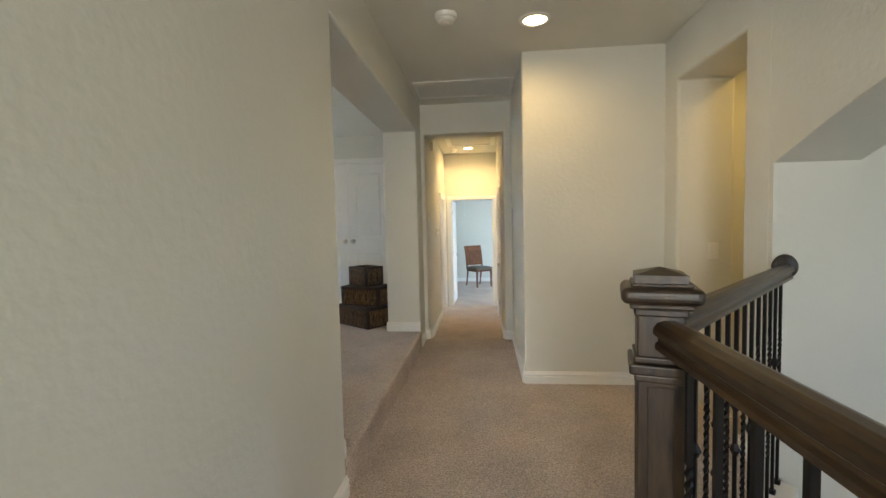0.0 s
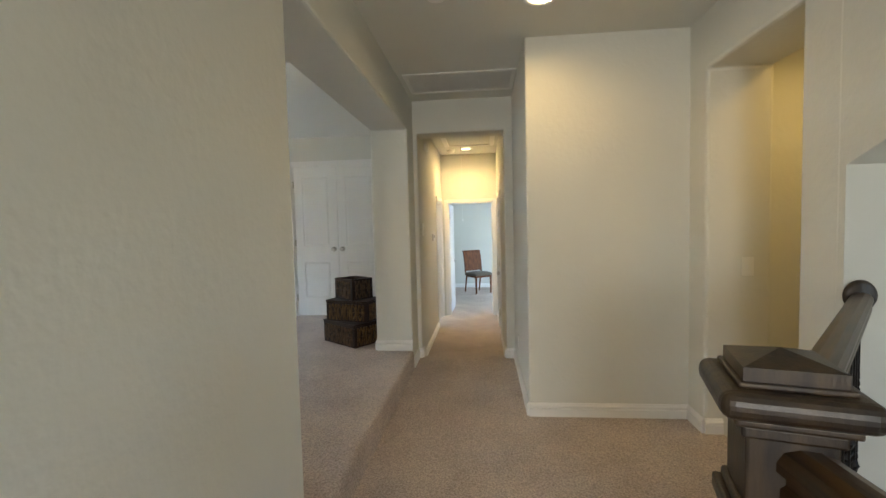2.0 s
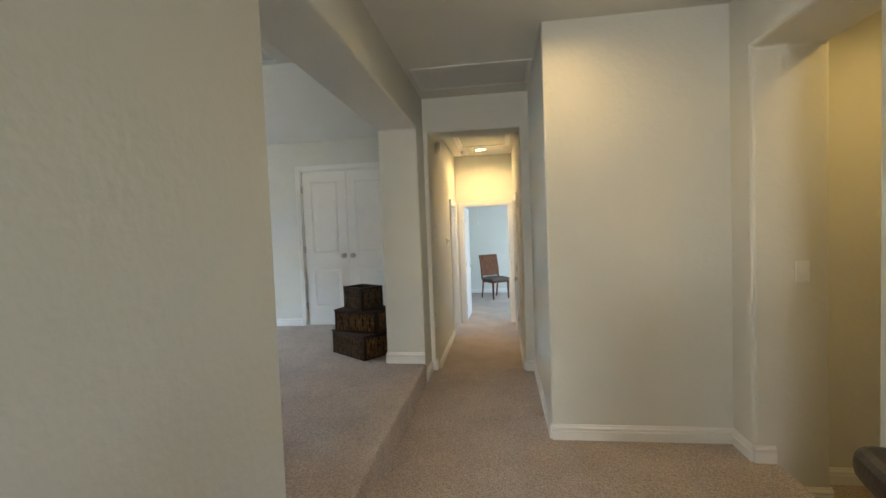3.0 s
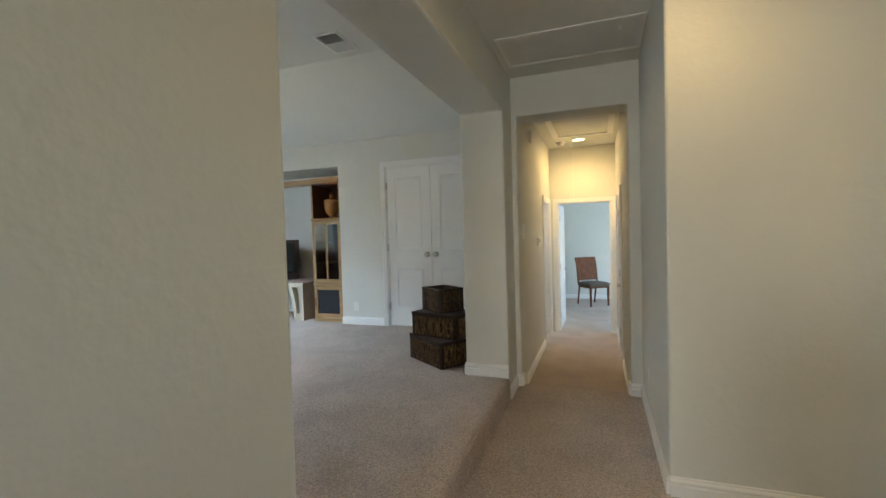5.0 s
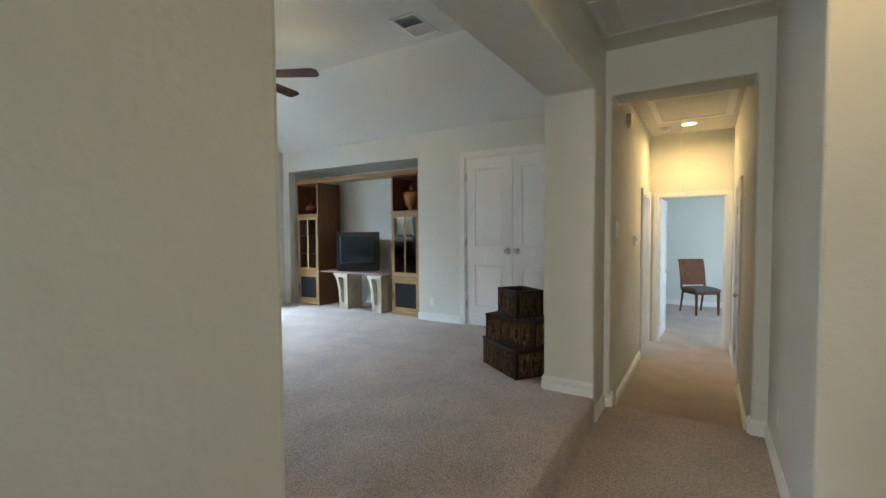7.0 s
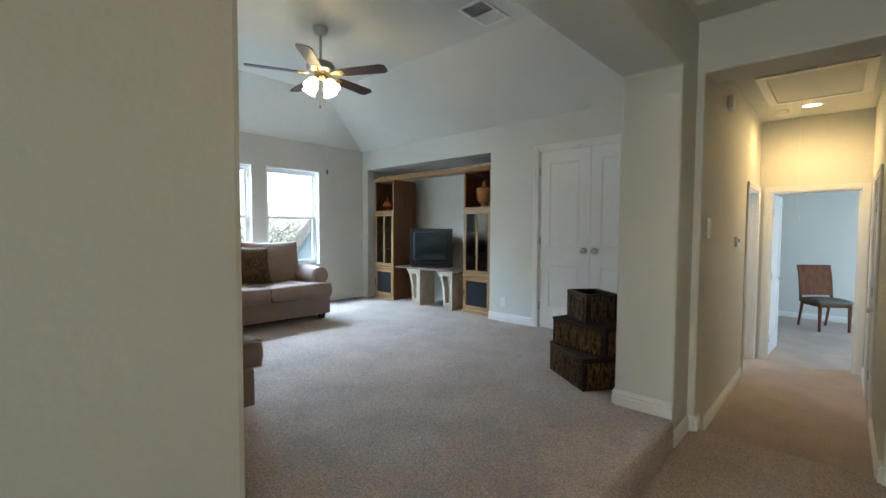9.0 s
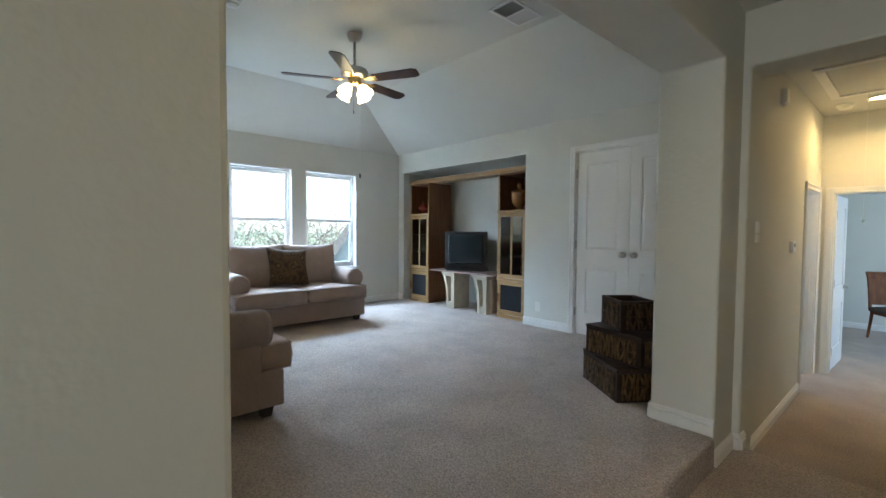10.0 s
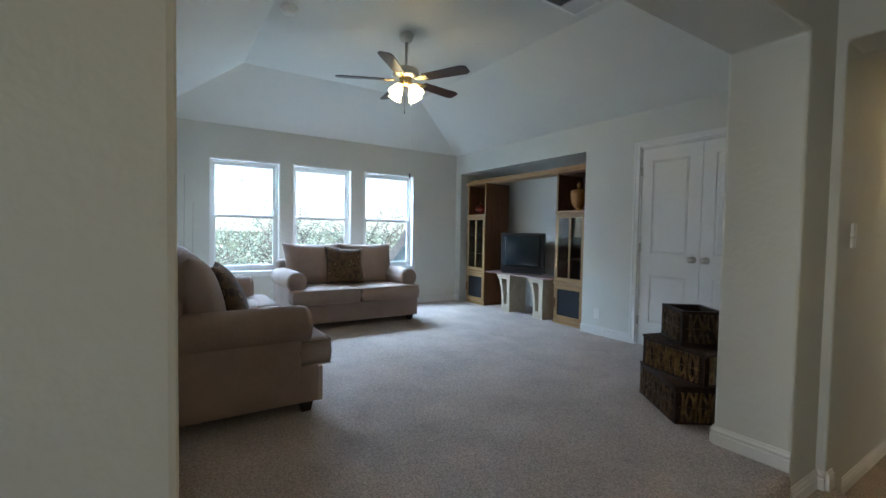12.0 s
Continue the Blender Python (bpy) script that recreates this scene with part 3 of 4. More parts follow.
def newel_post():
    ob = thing("newel_post", pose(NX, NY, -0.002, 0, 0, -16), "dark-stained square newel post with a pyramid cap at the stair rail", "railing")
    part("post", boxes((-0.050, 0.050, -0.050, 0.050, 0, 1.15), bevel=0.004), DARKWOOD, ob)
    for z0, z1 in ((0.10, 0.975),):
        for sx in (-1, 1):
            part("panel_side", boxes((sx * 0.050 - 0.002, sx * 0.050 + 0.002, -0.028, 0.028, z0, z1), bevel=0.0015, seg=1), DARKWOOD, ob)
            part("raised_panel", boxes((-0.028, 0.028, sx * 0.050 - 0.002, sx * 0.050 + 0.002, z0, z1), bevel=0.0015, seg=1), DARKWOOD, ob)
    bm = boxes((-0.056, 0.056, -0.056, 0.056, 0.984, 1.003), (-0.067, 0.067, -0.067, 0.067, 1.003, 1.028), (-0.057, 0.057, -0.057, 0.057, 1.028, 1.045), bevel=0.005, seg=3)
    part("collar", bm, DARKWOOD, ob, "moulded collar round the post")
    part("neck_moulding", boxes((-0.056, 0.056, -0.056, 0.056, 1.138, 1.156), (-0.066, 0.066, -0.066, 0.066, 1.156, 1.168), bevel=0.004), DARKWOOD, ob)
    part("cap", boxes((-0.085, 0.085, -0.085, 0.085, 1.168, 1.206), bevel=0.016, seg=4), DARKWOOD, ob, "rounded square cap")
    part("cap_step", boxes((-0.062, 0.062, -0.062, 0.062, 1.206, 1.214), bevel=0.003), DARKWOOD, ob)
    bm = bmesh.new()
    prism(bm, [(-0.055, -0.055), (0.055, -0.055), (0.055, 0.055), (-0.055, 0.055)], "z", 1.214, 1.232)
    tip = bm.verts.new((0, 0, 1.248))
    up = [v for v in bm.verts if abs(v.co.z - 1.232) < 1e-6]
    bmesh.ops.delete(bm, geom=[f for f in bm.faces if all(abs(v.co.z - 1.232) < 1e-6 for v in f.verts)], context="FACES_ONLY")
    up.sort(key=lambda v: math.atan2(v.co.y, v.co.x))
    for k in range(4):
        bm.faces.new((up[k], up[(k + 1) % 4], tip))
    part("finial", bm, DARKWOOD, ob, "low pyramid block on the cap")
    part("foot", boxes((-0.055, 0.055, -0.055, 0.055, 0.0, 0.09), bevel=0.006), DARKWOOD, ob)
    return ob


newel_post()
RAIL = [(-0.030, 0), (-0.030, 0.012), (-0.024, 0.018), (-0.024, 0.026), (-0.034, 0.034), (-0.034, 0.046), (-0.026, 0.060), (-0.010, 0.066),
        (0.010, 0.066), (0.026, 0.060), (0.034, 0.046), (0.034, 0.034), (0.024, 0.026), (0.024, 0.018), (0.030, 0.012), (0.030, 0)]


def twisted(bm, z0, z1, r=0.0065, turns=0, z_a=0, z_b=0):
    """A square bar, twisted between two heights."""
    zs = [z0, z_a] + [z_a + (z_b - z_a) * k / 24 for k in range(1, 24)] + [z_b, z1] if turns else [z0, z1]
    rings = []
    for z in zs:
        t = 0 if not turns else max(0, min(1, (z - z_a) / (z_b - z_a))) * turns * 2 * math.pi
        rings.append([bm.verts.new((r * 1.414 * math.cos(t + a), r * 1.414 * math.sin(t + a), z)) for a in [math.pi / 4 + math.pi / 2 * k for k in range(4)]])
    for a, b in zip(rings, rings[1:]):
        for k in range(4):
            bm.faces.new((a[k], a[(k + 1) % 4], b[(k + 1) % 4], b[k]))
    bm.faces.new(rings[-1])
    bm.faces.new(rings[0][::-1])


def knuckle(bm, z):
    lathe(bm, [(0.008, z - 0.022), (0.012, z - 0.014), (0.019, z), (0.012, z + 0.014), (0.008, z + 0.022)], seg=8)


def rail_run(name, p0, p1, count, z0=1.062, curb=0.085, label="", first=0.11):
    p0, p1 = Vector((*p0, 0)), Vector((*p1, 0))
    d = p1 - p0
    L, ang = d.length, math.degrees(math.atan2(d.y, d.x))
    ob = thing(name, pose(p0.x, p0.y, 0, 0, 0, ang), label, "railing")
    bm = bmesh.new()
    prism(bm, [(y, z0 + h) for y, h in RAIL], "x", 0, L)
    part("handrail", bm, RAILWOOD, ob, "moulded dark-stained handrail")
    kinds = []
    for k in range(2):
        bm = bmesh.new()
        twisted(bm, curb, z0 + 0.002, turns=5 if k == 0 else 0, z_a=0.30, z_b=0.85)
        if k == 1:
            knuckle(bm, 0.70)
            knuckle(bm, 0.54)
        box(bm, -0.014, 0.014, -0.014, 0.014, curb, curb + 0.022, bevel=0.004, seg=1)
        me = bpy.data.meshes.new("baluster")
        bm.to_mesh(me)
        bm.free()
        me.materials.append(IRON)
        kinds.append(me)
    step = (L - first) / count
    for k in range(count):
        b = new("baluster", kinds[k % 2])
        b.parent = ob
        b.location = (first + step * k, 0, 0)
        tagged(b, "twisted wrought iron baluster" if k % 2 == 0 else "wrought iron baluster with knuckles")
    return ob, L


rb, L = rail_run("stair_railing", (NX + 0.030, NY + 0.036), (1.862, 2.595), 13, label="dark-stained rail with iron balusters running to the wall")
bm = bmesh.new()
lathe(bm, [(0.058, 0), (0.062, 0.006), (0.058, 0.014), (0.045, 0.02)], m=Matrix.Translation((1.865, 2.613, 1.115)) @ Matrix.Rotation(radians(90), 4, "X"), seg=28)
rs = tagged(finish("rosette", bm, DARKWOOD, None, "round dark-stained wall rosette holding the handrail", True), category="railing")
ra, L2 = rail_run("stair_railing", (NX + 0.004, NY - 0.036), (NX, -1.6), 26, label="dark-stained rail with iron balusters above the stairwell")
structure("curb", boxes((NX - 0.07, NX + 0.07, -1.7, NY - 0.08, -0.02, 0.085), bevel=0.006), CURB, "painted curb under the balusters")
bm = boxes((0, 1.40, -0.07, 0.07, -0.02, 0.085), bevel=0.006)
ob = structure("curb", bm, CURB, "painted curb under the balusters")
ob.matrix_world = pose(NX + 0.06, NY + 0.06, 0, 0, 0, math.degrees(math.atan2(2.595 - NY - 0.036, 1.862 - NX - 0.030)))

# ---- ceiling fittings ----


def downlight(x, y, z, label):
    ob = thing("recessed_light", pose(x, y, z), label, "ceiling light")
    bm = bmesh.new()
    seg = 36
    prof = [(0.075, -0.002), (0.078, -0.010), (0.10, -0.007), (0.103, 0.0)]
    rings = [[bm.verts.new((r * math.cos(2 * math.pi * k / seg), r * math.sin(2 * math.pi * k / seg), h)) for k in range(seg)] for r, h in prof]
    for a, b in zip(rings, rings[1:]):
        for k in range(seg):
            bm.faces.new((a[k], a[(k + 1) % seg], b[(k + 1) % seg], b[k]))
    part("trim_ring", bm, WHITE, ob, smooth=True)
    bm = bmesh.new()
    bmesh.ops.create_circle(bm, cap_ends=True, segments=seg, radius=0.076, matrix=Matrix.Translation((0, 0, -0.004)))
    part("lit_lens", bm, BULB, ob, "glowing warm lens")


downlight(0.777, 3.335, ZC, "white recessed ceiling light, lit, in the hall")
downlight(0.17, 8.03, ZC, "white recessed ceiling light, lit, in the passage")


def smoke_detector(x, y, z, label):
    ob = thing("smoke_detector", pose(x, y, z), label, "smoke detector")
    bm = bmesh.new()
    lathe(bm, [(0.040, -0.052), (0.052, -0.046), (0.054, -0.030), (0.066, -0.026), (0.070, -0.010), (0.070, 0)], seg=28)
    part("body", bm, PLASTIC, ob, smooth=False)
    bm = bmesh.new()
    lathe(bm, [(0.018, -0.056), (0.020, -0.0515)], seg=20)
    part("grille", bm, WHITE, ob)


smoke_detector(0.204, 3.19, ZC, "round white smoke detector on the hall ceiling")
smoke_detector(-0.09, 8.12, ZC, "round white smoke detector beside the passage light")
smoke_detector(-3.25, 3.24, 3.20, "round white smoke detector on the game room ceiling")

# return air grille above the hall
ob = thing("return_air_grille", pose(0.25, 4.705, ZC), "large white slatted return air grille in the hall ceiling", "vent")
gw, gd = 0.47, 0.265
part("backing", boxes((-gw + 0.03, gw - 0.03, -gd + 0.03, gd - 0.03, -0.002, 0)), WHITE, ob)
part("frame", boxes((-gw, gw, -gd, -gd + 0.03, -0.008, 0), (-gw, gw, gd - 0.03, gd, -0.008, 0), (-gw, -gw + 0.03, -gd + 0.03, gd - 0.03, -0.008, 0),
                    (gw - 0.03, gw, -gd + 0.03, gd - 0.03, -0.008, 0), bevel=0.002, seg=1), WHITE, ob)
for x in (-0.33, -0.165, 0.0, 0.165, 0.33):
    part("divider", boxes((x - 0.006, x + 0.006, -gd + 0.03, gd - 0.03, -0.007, 0)), WHITE, ob)
slat = None
for k in range(26):
    y = -gd + 0.034 + k * 0.0181
    if slat is None:
        bm = bmesh.new()
        prism(bm, [(0, -0.0045), (0.002, -0.0055), (0.017, -0.0025), (0.016, -0.0018)], "x", -gw + 0.03, gw - 0.03)
        slat = part("slat", bm, WHITE, ob)
        slat.location = (0, y, 0)
    else:
        s = slat.copy()
        scene.collection.objects.link(s)
        s.location = (0, y, 0)
ob = thing("supply_vent", pose(-1.85, 5.05, 3.20), "white louvred supply air vent in the game room ceiling", "vent")
part("frame", boxes((-0.13, 0.13, -0.20, -0.175, -0.01, 0), (-0.13, 0.13, 0.175, 0.20, -0.01, 0), (-0.13, -0.105, -0.175, 0.175, -0.01, 0), (0.105, 0.13, -0.175, 0.175, -0.01, 0),
                    (-0.105, 0.105, -0.008, 0.008, -0.01, 0)), WHITE, ob)
part("duct", boxes((-0.105, 0.105, -0.175, 0.175, -0.0015, 0)), DUCT, ob, "dark duct behind the louvres")
for k in range(14):
    x = -0.098 + k * 0.0148
    for y0, y1, s in ((-0.175, -0.008, 1), (0.008, 0.175, -1)):
        bm = bmesh.new()
        prism(bm, [(x, -0.002), (x + s * 0.012, -0.010), (x + s * 0.0135, -0.010), (x + 0.0015, -0.002)], "y", y0, y1)
        part("louvre", bm, WHITE, ob)

# attic hatch
ob = thing("attic_hatch", pose(0.23, 7.215, ZC), "white painted attic hatch with a trim frame and pull cord", "hatch")
hw, hd = 0.385, 0.545
bm = boxes((-hw, hw, -hd, -hd + 0.07, -0.018, 0), (-hw, hw, hd - 0.07, hd, -0.018, 0), (-hw, -hw + 0.07, -hd + 0.07, hd - 0.07, -0.018, 0), (hw - 0.07, hw, -hd + 0.07, hd - 0.07, -0.018, 0), bevel=0.004)
part("trim", bm, WHITE, ob)
part("panel", boxes((-hw + 0.085, hw - 0.085, -hd + 0.085, hd - 0.085, -0.008, 0), bevel=0.002), CEIL, ob)
bm = bmesh.new()
rod(bm, (-0.12, 0.42, -1.17), (-0.12, 0.42, -0.012), 0.0022, seg=6)
part("pull_cord", bm, PLASTIC, ob, "long white pull cord")
bm = bmesh.new()
lathe(bm, [(0.004, -1.20), (0.011, -1.19), (0.008, -1.165), (0.003, -1.155)], at=(-0.12, 0.42, 0), seg=10)
part("cord_knob", bm, PLASTIC, ob)

# ---- ceiling fan ----
FX, FY = -3.12, 4.27
ob = thing("ceiling_fan", pose(FX, FY, 3.20), "five-blade walnut and nickel ceiling fan with lit frosted glass shades", "ceiling fan")
bm = bmesh.new()
lathe(bm, [(0.022, -0.075), (0.045, -0.068), (0.062, -0.040), (0.068, -0.012), (0.068, 0)], seg=28)
part("canopy", bm, NICKEL, ob, smooth=True)
bm = bmesh.new()
rod(bm, (0, 0, -0.31), (0, 0, -0.07), 0.013, seg=14)
part("downrod", bm, NICKEL, ob, smooth=True)
bm = bmesh.new()
lathe(bm, [(0.050, -0.405), (0.115, -0.395), (0.128, -0.375), (0.128, -0.345), (0.115, -0.325), (0.05, -0.305), (0.02, -0.30)], seg=32)
part("motor_housing", bm, NICKEL, ob, smooth=True)
bm = bmesh.new()
lathe(bm, [(0.030, -0.475), (0.052, -0.465), (0.058, -0.43), (0.062, -0.406)], seg=24)
part("light_kit", bm, BRASS, ob, "brass light fitter", smooth=True)
for k in range(5):
    a = radians(28 + 72 * k)
    m = Matrix.Rotation(a, 4, "Z") @ Matrix.Translation((0, 0, -0.42)) @ Matrix.Rotation(radians(-11), 4, "X")
    bm = bmesh.new()
    pts = [(0.20, -0.055), (0.60, -0.068), (0.640, -0.045), (0.645, 0.0), (0.640, 0.045), (0.60, 0.068), (0.20, 0.055), (0.185, 0.0)]
    prism(bm, pts, "z", -0.004, 0.003)
    b = part("blade", bm, BLADE, ob, "dark walnut blade")
    b.matrix_local = m
    bm = boxes((0.10, 0.19, -0.012, 0.012, -0.004, 0.004), (0.17, 0.235, -0.035, 0.035, -0.009, -0.0045), bevel=0.003)
    rod(bm, (0.12, -0.01, -0.003), (0.20, -0.032, -0.008), 0.006)
    rod(bm, (0.12, 0.01, -0.003), (0.20, 0.032, -0.008), 0.006)
    b = part("blade_bracket", bm, BRASS, ob, "polished brass blade bracket")
    b.matrix_local = m
for k in range(4):
    a = radians(20 + 90 * k)
    m = Matrix.Rotation(a, 4, "Z") @ Matrix.Translation((0.055, 0, -0.45)) @ Matrix.Rotation(radians(-36), 4, "Y")
    bm = bmesh.new()
    lathe(bm, [(0.018, -0.05), (0.020, 0.0)], seg=14)
    b = part("lamp_arm", bm, BRASS, ob)
    b.matrix_local = m
    bm = bmesh.new()
    prof = [(0.024, -0.045), (0.042, -0.070), (0.052, -0.105), (0.054, -0.130), (0.066, -0.150)]
    rings = [[bm.verts.new((r * (1 + (0.06 * math.cos(6 * t) if i == 4 else 0)) * math.cos(t), r * (1 + (0.06 * math.cos(6 * t) if i == 4 else 0)) * math.sin(t), z))
              for t in [2 * math.pi * q / 24 for q in range(24)]] for i, (r, z) in enumerate(prof)]
    for r0, r1 in zip(rings, rings[1:]):
        for q in range(24):
            bm.faces.new((r0[q], r0[(q + 1) % 24], r1[(q + 1) % 24], r1[q]))
    b = part("glass_shade", bm, SHADE, ob, "glowing frosted tulip shade", smooth=True)
    b.matrix_local = m
bm = bmesh.new()
rod(bm, (0.0, -0.01, -0.70), (0.0, -0.01, -0.47), 0.0015, seg=6)
lathe(bm, [(0.003, -0.73), (0.006, -0.722), (0.003, -0.70)], at=(0, -0.01, 0), seg=8)
part("short_pull_chain", bm, IRON, ob)
bm = bmesh.new()
rod(bm, (0.045, 0.03, -1.29), (0.045, 0.03, -0.47), 0.0015, seg=6)
part("long_pull_cord", bm, PLASTIC, ob)
bm = bmesh.new()
lathe(bm, [(0.004, -1.33), (0.008, -1.322), (0.008, -1.295), (0.003, -1.285)], at=(0.045, 0.03, 0), seg=10)
part("cord_fob", bm, IRON, ob, "dark cord fob")

# ---- small wall fittings ----


def switch_plate(m, label, n=1):
    ob = thing("light_switch", m, label, "light switch")
    part("plate", boxes((-0.036, 0.036, -0.006, 0, -0.058, 0.058), bevel=0.003), PLASTIC, ob)
    part("toggle", boxes((-0.005, 0.005, -0.018, -0.006, -0.006, 0.012), bevel=0.002), PLASTIC, ob)
    return ob


switch_plate(pose(2.057, 3.655, 1.125), "white toggle light switch on the landing wall")
ob = thing("switch_stack", pose(-0.222, 5.44, 1.375, 0, 0, 90), "two small white wall controls, one above the other", "light switch")
part("upper_plate", boxes((-0.030, 0.030, -0.014, 0, 0.004, 0.075), bevel=0.003), PLASTIC, ob)
part("lower_plate", boxes((-0.030, 0.030, -0.012, 0, -0.055, -0.002), bevel=0.003), PLASTIC, ob)
ob = thing("thermostat", pose(-0.31, 7.07, 1.262, 0, 0, 90), "white wall thermostat in the passage", "thermostat")
part("body", boxes((-0.055, 0.055, -0.028, 0, -0.05, 0.05), bevel=0.006), PLASTIC, ob)
part("display", boxes((-0.03, 0.03, -0.0295, -0.028, -0.005, 0.028)), SCREEN, ob, "dark display")
ob = thing("alarm_siren", pose(-0.31, 6.47, 2.46, 0, 0, 90), "small white alarm box high on the passage wall", "alarm")
part("body", boxes((-0.04, 0.04, -0.05, 0, -0.055, 0.055), bevel=0.006), PLASTIC, ob)
bm = bmesh.new()
lathe(bm, [(0.012, -0.075), (0.02, -0.068), (0.022, -0.055)], at=(0, -0.025, 0), seg=16)
part("sensor", bm, PLASTIC, ob)


def outlet(m, label):
    ob = thing("wall_outlet", m, label, "electrical outlet")
    part("plate", boxes((-0.036, 0.036, -0.006, 0, -0.058, 0.058), bevel=0.003), PLASTIC, ob)
    for z in (-0.022, 0.022):
        part("socket", boxes((-0.014, 0.014, -0.008, -0.006, z - 0.013, z + 0.013), bevel=0.001, seg=1), PLASTIC, ob)


outlet(pose(-2.614, YN, 0.475), "white wall outlet beside the closet")
outlet(pose(0.732, 4.75, 0.36, 0, 0, -90), "painted wall outlet low in the hall")

bm = bmesh.new()
pts = [(-2.80, 6.47, 0.30), (-2.76, 6.465, 0.262), (-2.72, 6.46, 0.262), (-2.69, 6.455, 0.245), (-2.60, 6.44, 0.242), (-2.53, 6.45, 0.242)]
for p, q in zip(pts, pts[1:]):
    rod(bm, p, q, 0.004, seg=6)
tagged(finish("cable", bm, PLASTIC, None, "loose white cable lying along the baseboard"), category="cable")

# ---- entertainment centre ----
UY, UD = 6.57, 0.47                    # front plane and depth


def tower(name, x0, x1, label, handle_left):
    w = x1 - x0
    ob = thing(name, pose(x0, UY, ZR), label, "cabinet")
    H, zl, zu = 1.905, 0.505, 1.395
    t = 0.02
    part("side_panel", boxes((0, t, 0, UD, 0.0, H)), OAK, ob)
    part("side_panel", boxes((w - t, w, 0, UD, 0.0, H)), OAK, ob)
    part("back_panel", boxes((t, w - t, UD - 0.01, UD, 0.04, H)), OAKD, ob)
    part("top_board", boxes((t, w - t, 0.0, UD - 0.01, H - t, H)), OAK, ob)
    part("plinth", boxes((-0.008, w + 0.008, -0.014, 0.0, 0, 0.05), bevel=0.004), OAKH, ob)
    for z in (zl, zu):
        part("shelf", boxes((t, w - t, 0.004, UD - 0.01, z, z + 0.02)), OAK, ob)
        part("moulding", boxes((-0.008, w + 0.008, -0.022, 0.003, z - 0.006, z + 0.03), bevel=0.007), OAKH, ob, "pale oak edge moulding")
    for z in (0.80, 1.08):
        part("shelf", boxes((t, w - t, 0.03, UD - 0.01, z, z + 0.015)), OAKD, ob)
    # lower door with speaker cloth
    z0, z1 = 0.055, zl - 0.010
    s = 0.055
    door = part("lower_door", boxes((0.004, s, -0.016, 0.002, z0, z1), (w - s, w - 0.004, -0.016, 0.002, z0, z1), (s, w - s, -0.016, 0.002, z0, z0 + s), (s, w - s, -0.016, 0.002, z1 - s, z1), bevel=0.003, seg=1), OAKH, ob)
    part("cloth_panel", boxes((s, w - s, -0.006, 0.0, z0 + s, z1 - s)), SPEAKER, door, "black cloth panel")
    hx = 0.018 if handle_left else w - 0.03
    part("handle", boxes((hx, hx + 0.014, -0.034, -0.016, z0 + 0.15, z0 + 0.27), bevel=0.004), OAK, door)
    # upper glass door
    z0, z1 = zl + 0.034, zu - 0.010
    s = 0.048
    bm = boxes((0.004, s, -0.016, 0.002, z0, z1), (w - s, w - 0.004, -0.016, 0.002, z0, z1), (s, w - s, -0.016, 0.002, z0, z0 + s), (s, w - s, -0.016, 0.002, z1 - s, z1),
               (w / 2 - 0.016, w / 2 + 0.016, -0.014, 0.001, z0 + s, z1 - s), bevel=0.003, seg=1)
    door = part("glass_door", bm, OAKH, ob)
    for a, b in ((s, w / 2 - 0.016), (w / 2 + 0.016, w - s)):
        part("glass_pane", boxes((a - 0.002, b + 0.002, -0.007, -0.003, z0 + s - 0.002, z1 - s + 0.002)), SMOKED, door, "dark cabinet glass")
    # sheet before the oak back, painting the cupboard's inner shade
    part("interior_shade_sheet", boxes((t, w - t, UD - 0.014, UD - 0.0105, zl + 0.02, zu)), CABINET_SHADE, ob)
    part("stile", boxes((0, 0.022, -0.006, 0.0, zu + 0.03, H)), OAKH, ob)
    part("stile", boxes((w - 0.022, w, -0.006, 0.0, zu + 0.03, H)), OAKH, ob)
    return ob


tower("media_tower", -5.215, -4.755, "oak media tower with glass door, red jar on its shelf", True)
tower("media_tower", -3.320, -2.860, "oak media tower with glass door, amber urn on its shelf", True)
ob = thing("media_bridge", pose(-5.215, UY, ZR + 1.905), "pale oak bridge board lying across both media towers", "cabinet")
part("board", boxes((-0.02, 2.23, -0.035, 0.20, 0.0, 0.03), bevel=0.006), OAKH, ob)
part("fascia", boxes((0.12, 2.355, -0.05, -0.036, -0.005, 0.055), bevel=0.005), OAKH, ob)
part("upper_board", boxes((1.89, 2.375, -0.055, 0.18, 0.0305, 0.062), bevel=0.006), OAKH, ob)


def urn(x, z, k, material, label, name):
    ob = thing(name, pose(x, UY + 0.12, z), label, "jar")
    if k == 0:
        prof = [(0.045, 0), (0.050, 0.008), (0.028, 0.022), (0.024, 0.04), (0.045, 0.055), (0.085, 0.075), (0.095, 0.10), (0.088, 0.125), (0.070, 0.135)]
        lid = [(0.072, 0.1355), (0.066, 0.145), (0.035, 0.165), (0.012, 0.175), (0.010, 0.19), (0.016, 0.20), (0.010, 0.215), (0.002, 0.235)]
    else:
        prof = [(0.060, 0), (0.066, 0.01), (0.040, 0.025), (0.036, 0.045), (0.062, 0.062), (0.088, 0.095), (0.100, 0.16), (0.103, 0.23), (0.098, 0.245)]
        lid = [(0.104, 0.2455), (0.106, 0.255), (0.085, 0.268), (0.03, 0.285), (0.016, 0.295), (0.024, 0.315), (0.028, 0.33), (0.018, 0.345), (0.008, 0.37)]
    bm = bmesh.new()
    lathe(bm, prof, seg=28)
    part("body", bm, material, ob, smooth=True)
    bm = bmesh.new()
    lathe(bm, lid, seg=28)
    part("lid", bm, material, ob, smooth=True)


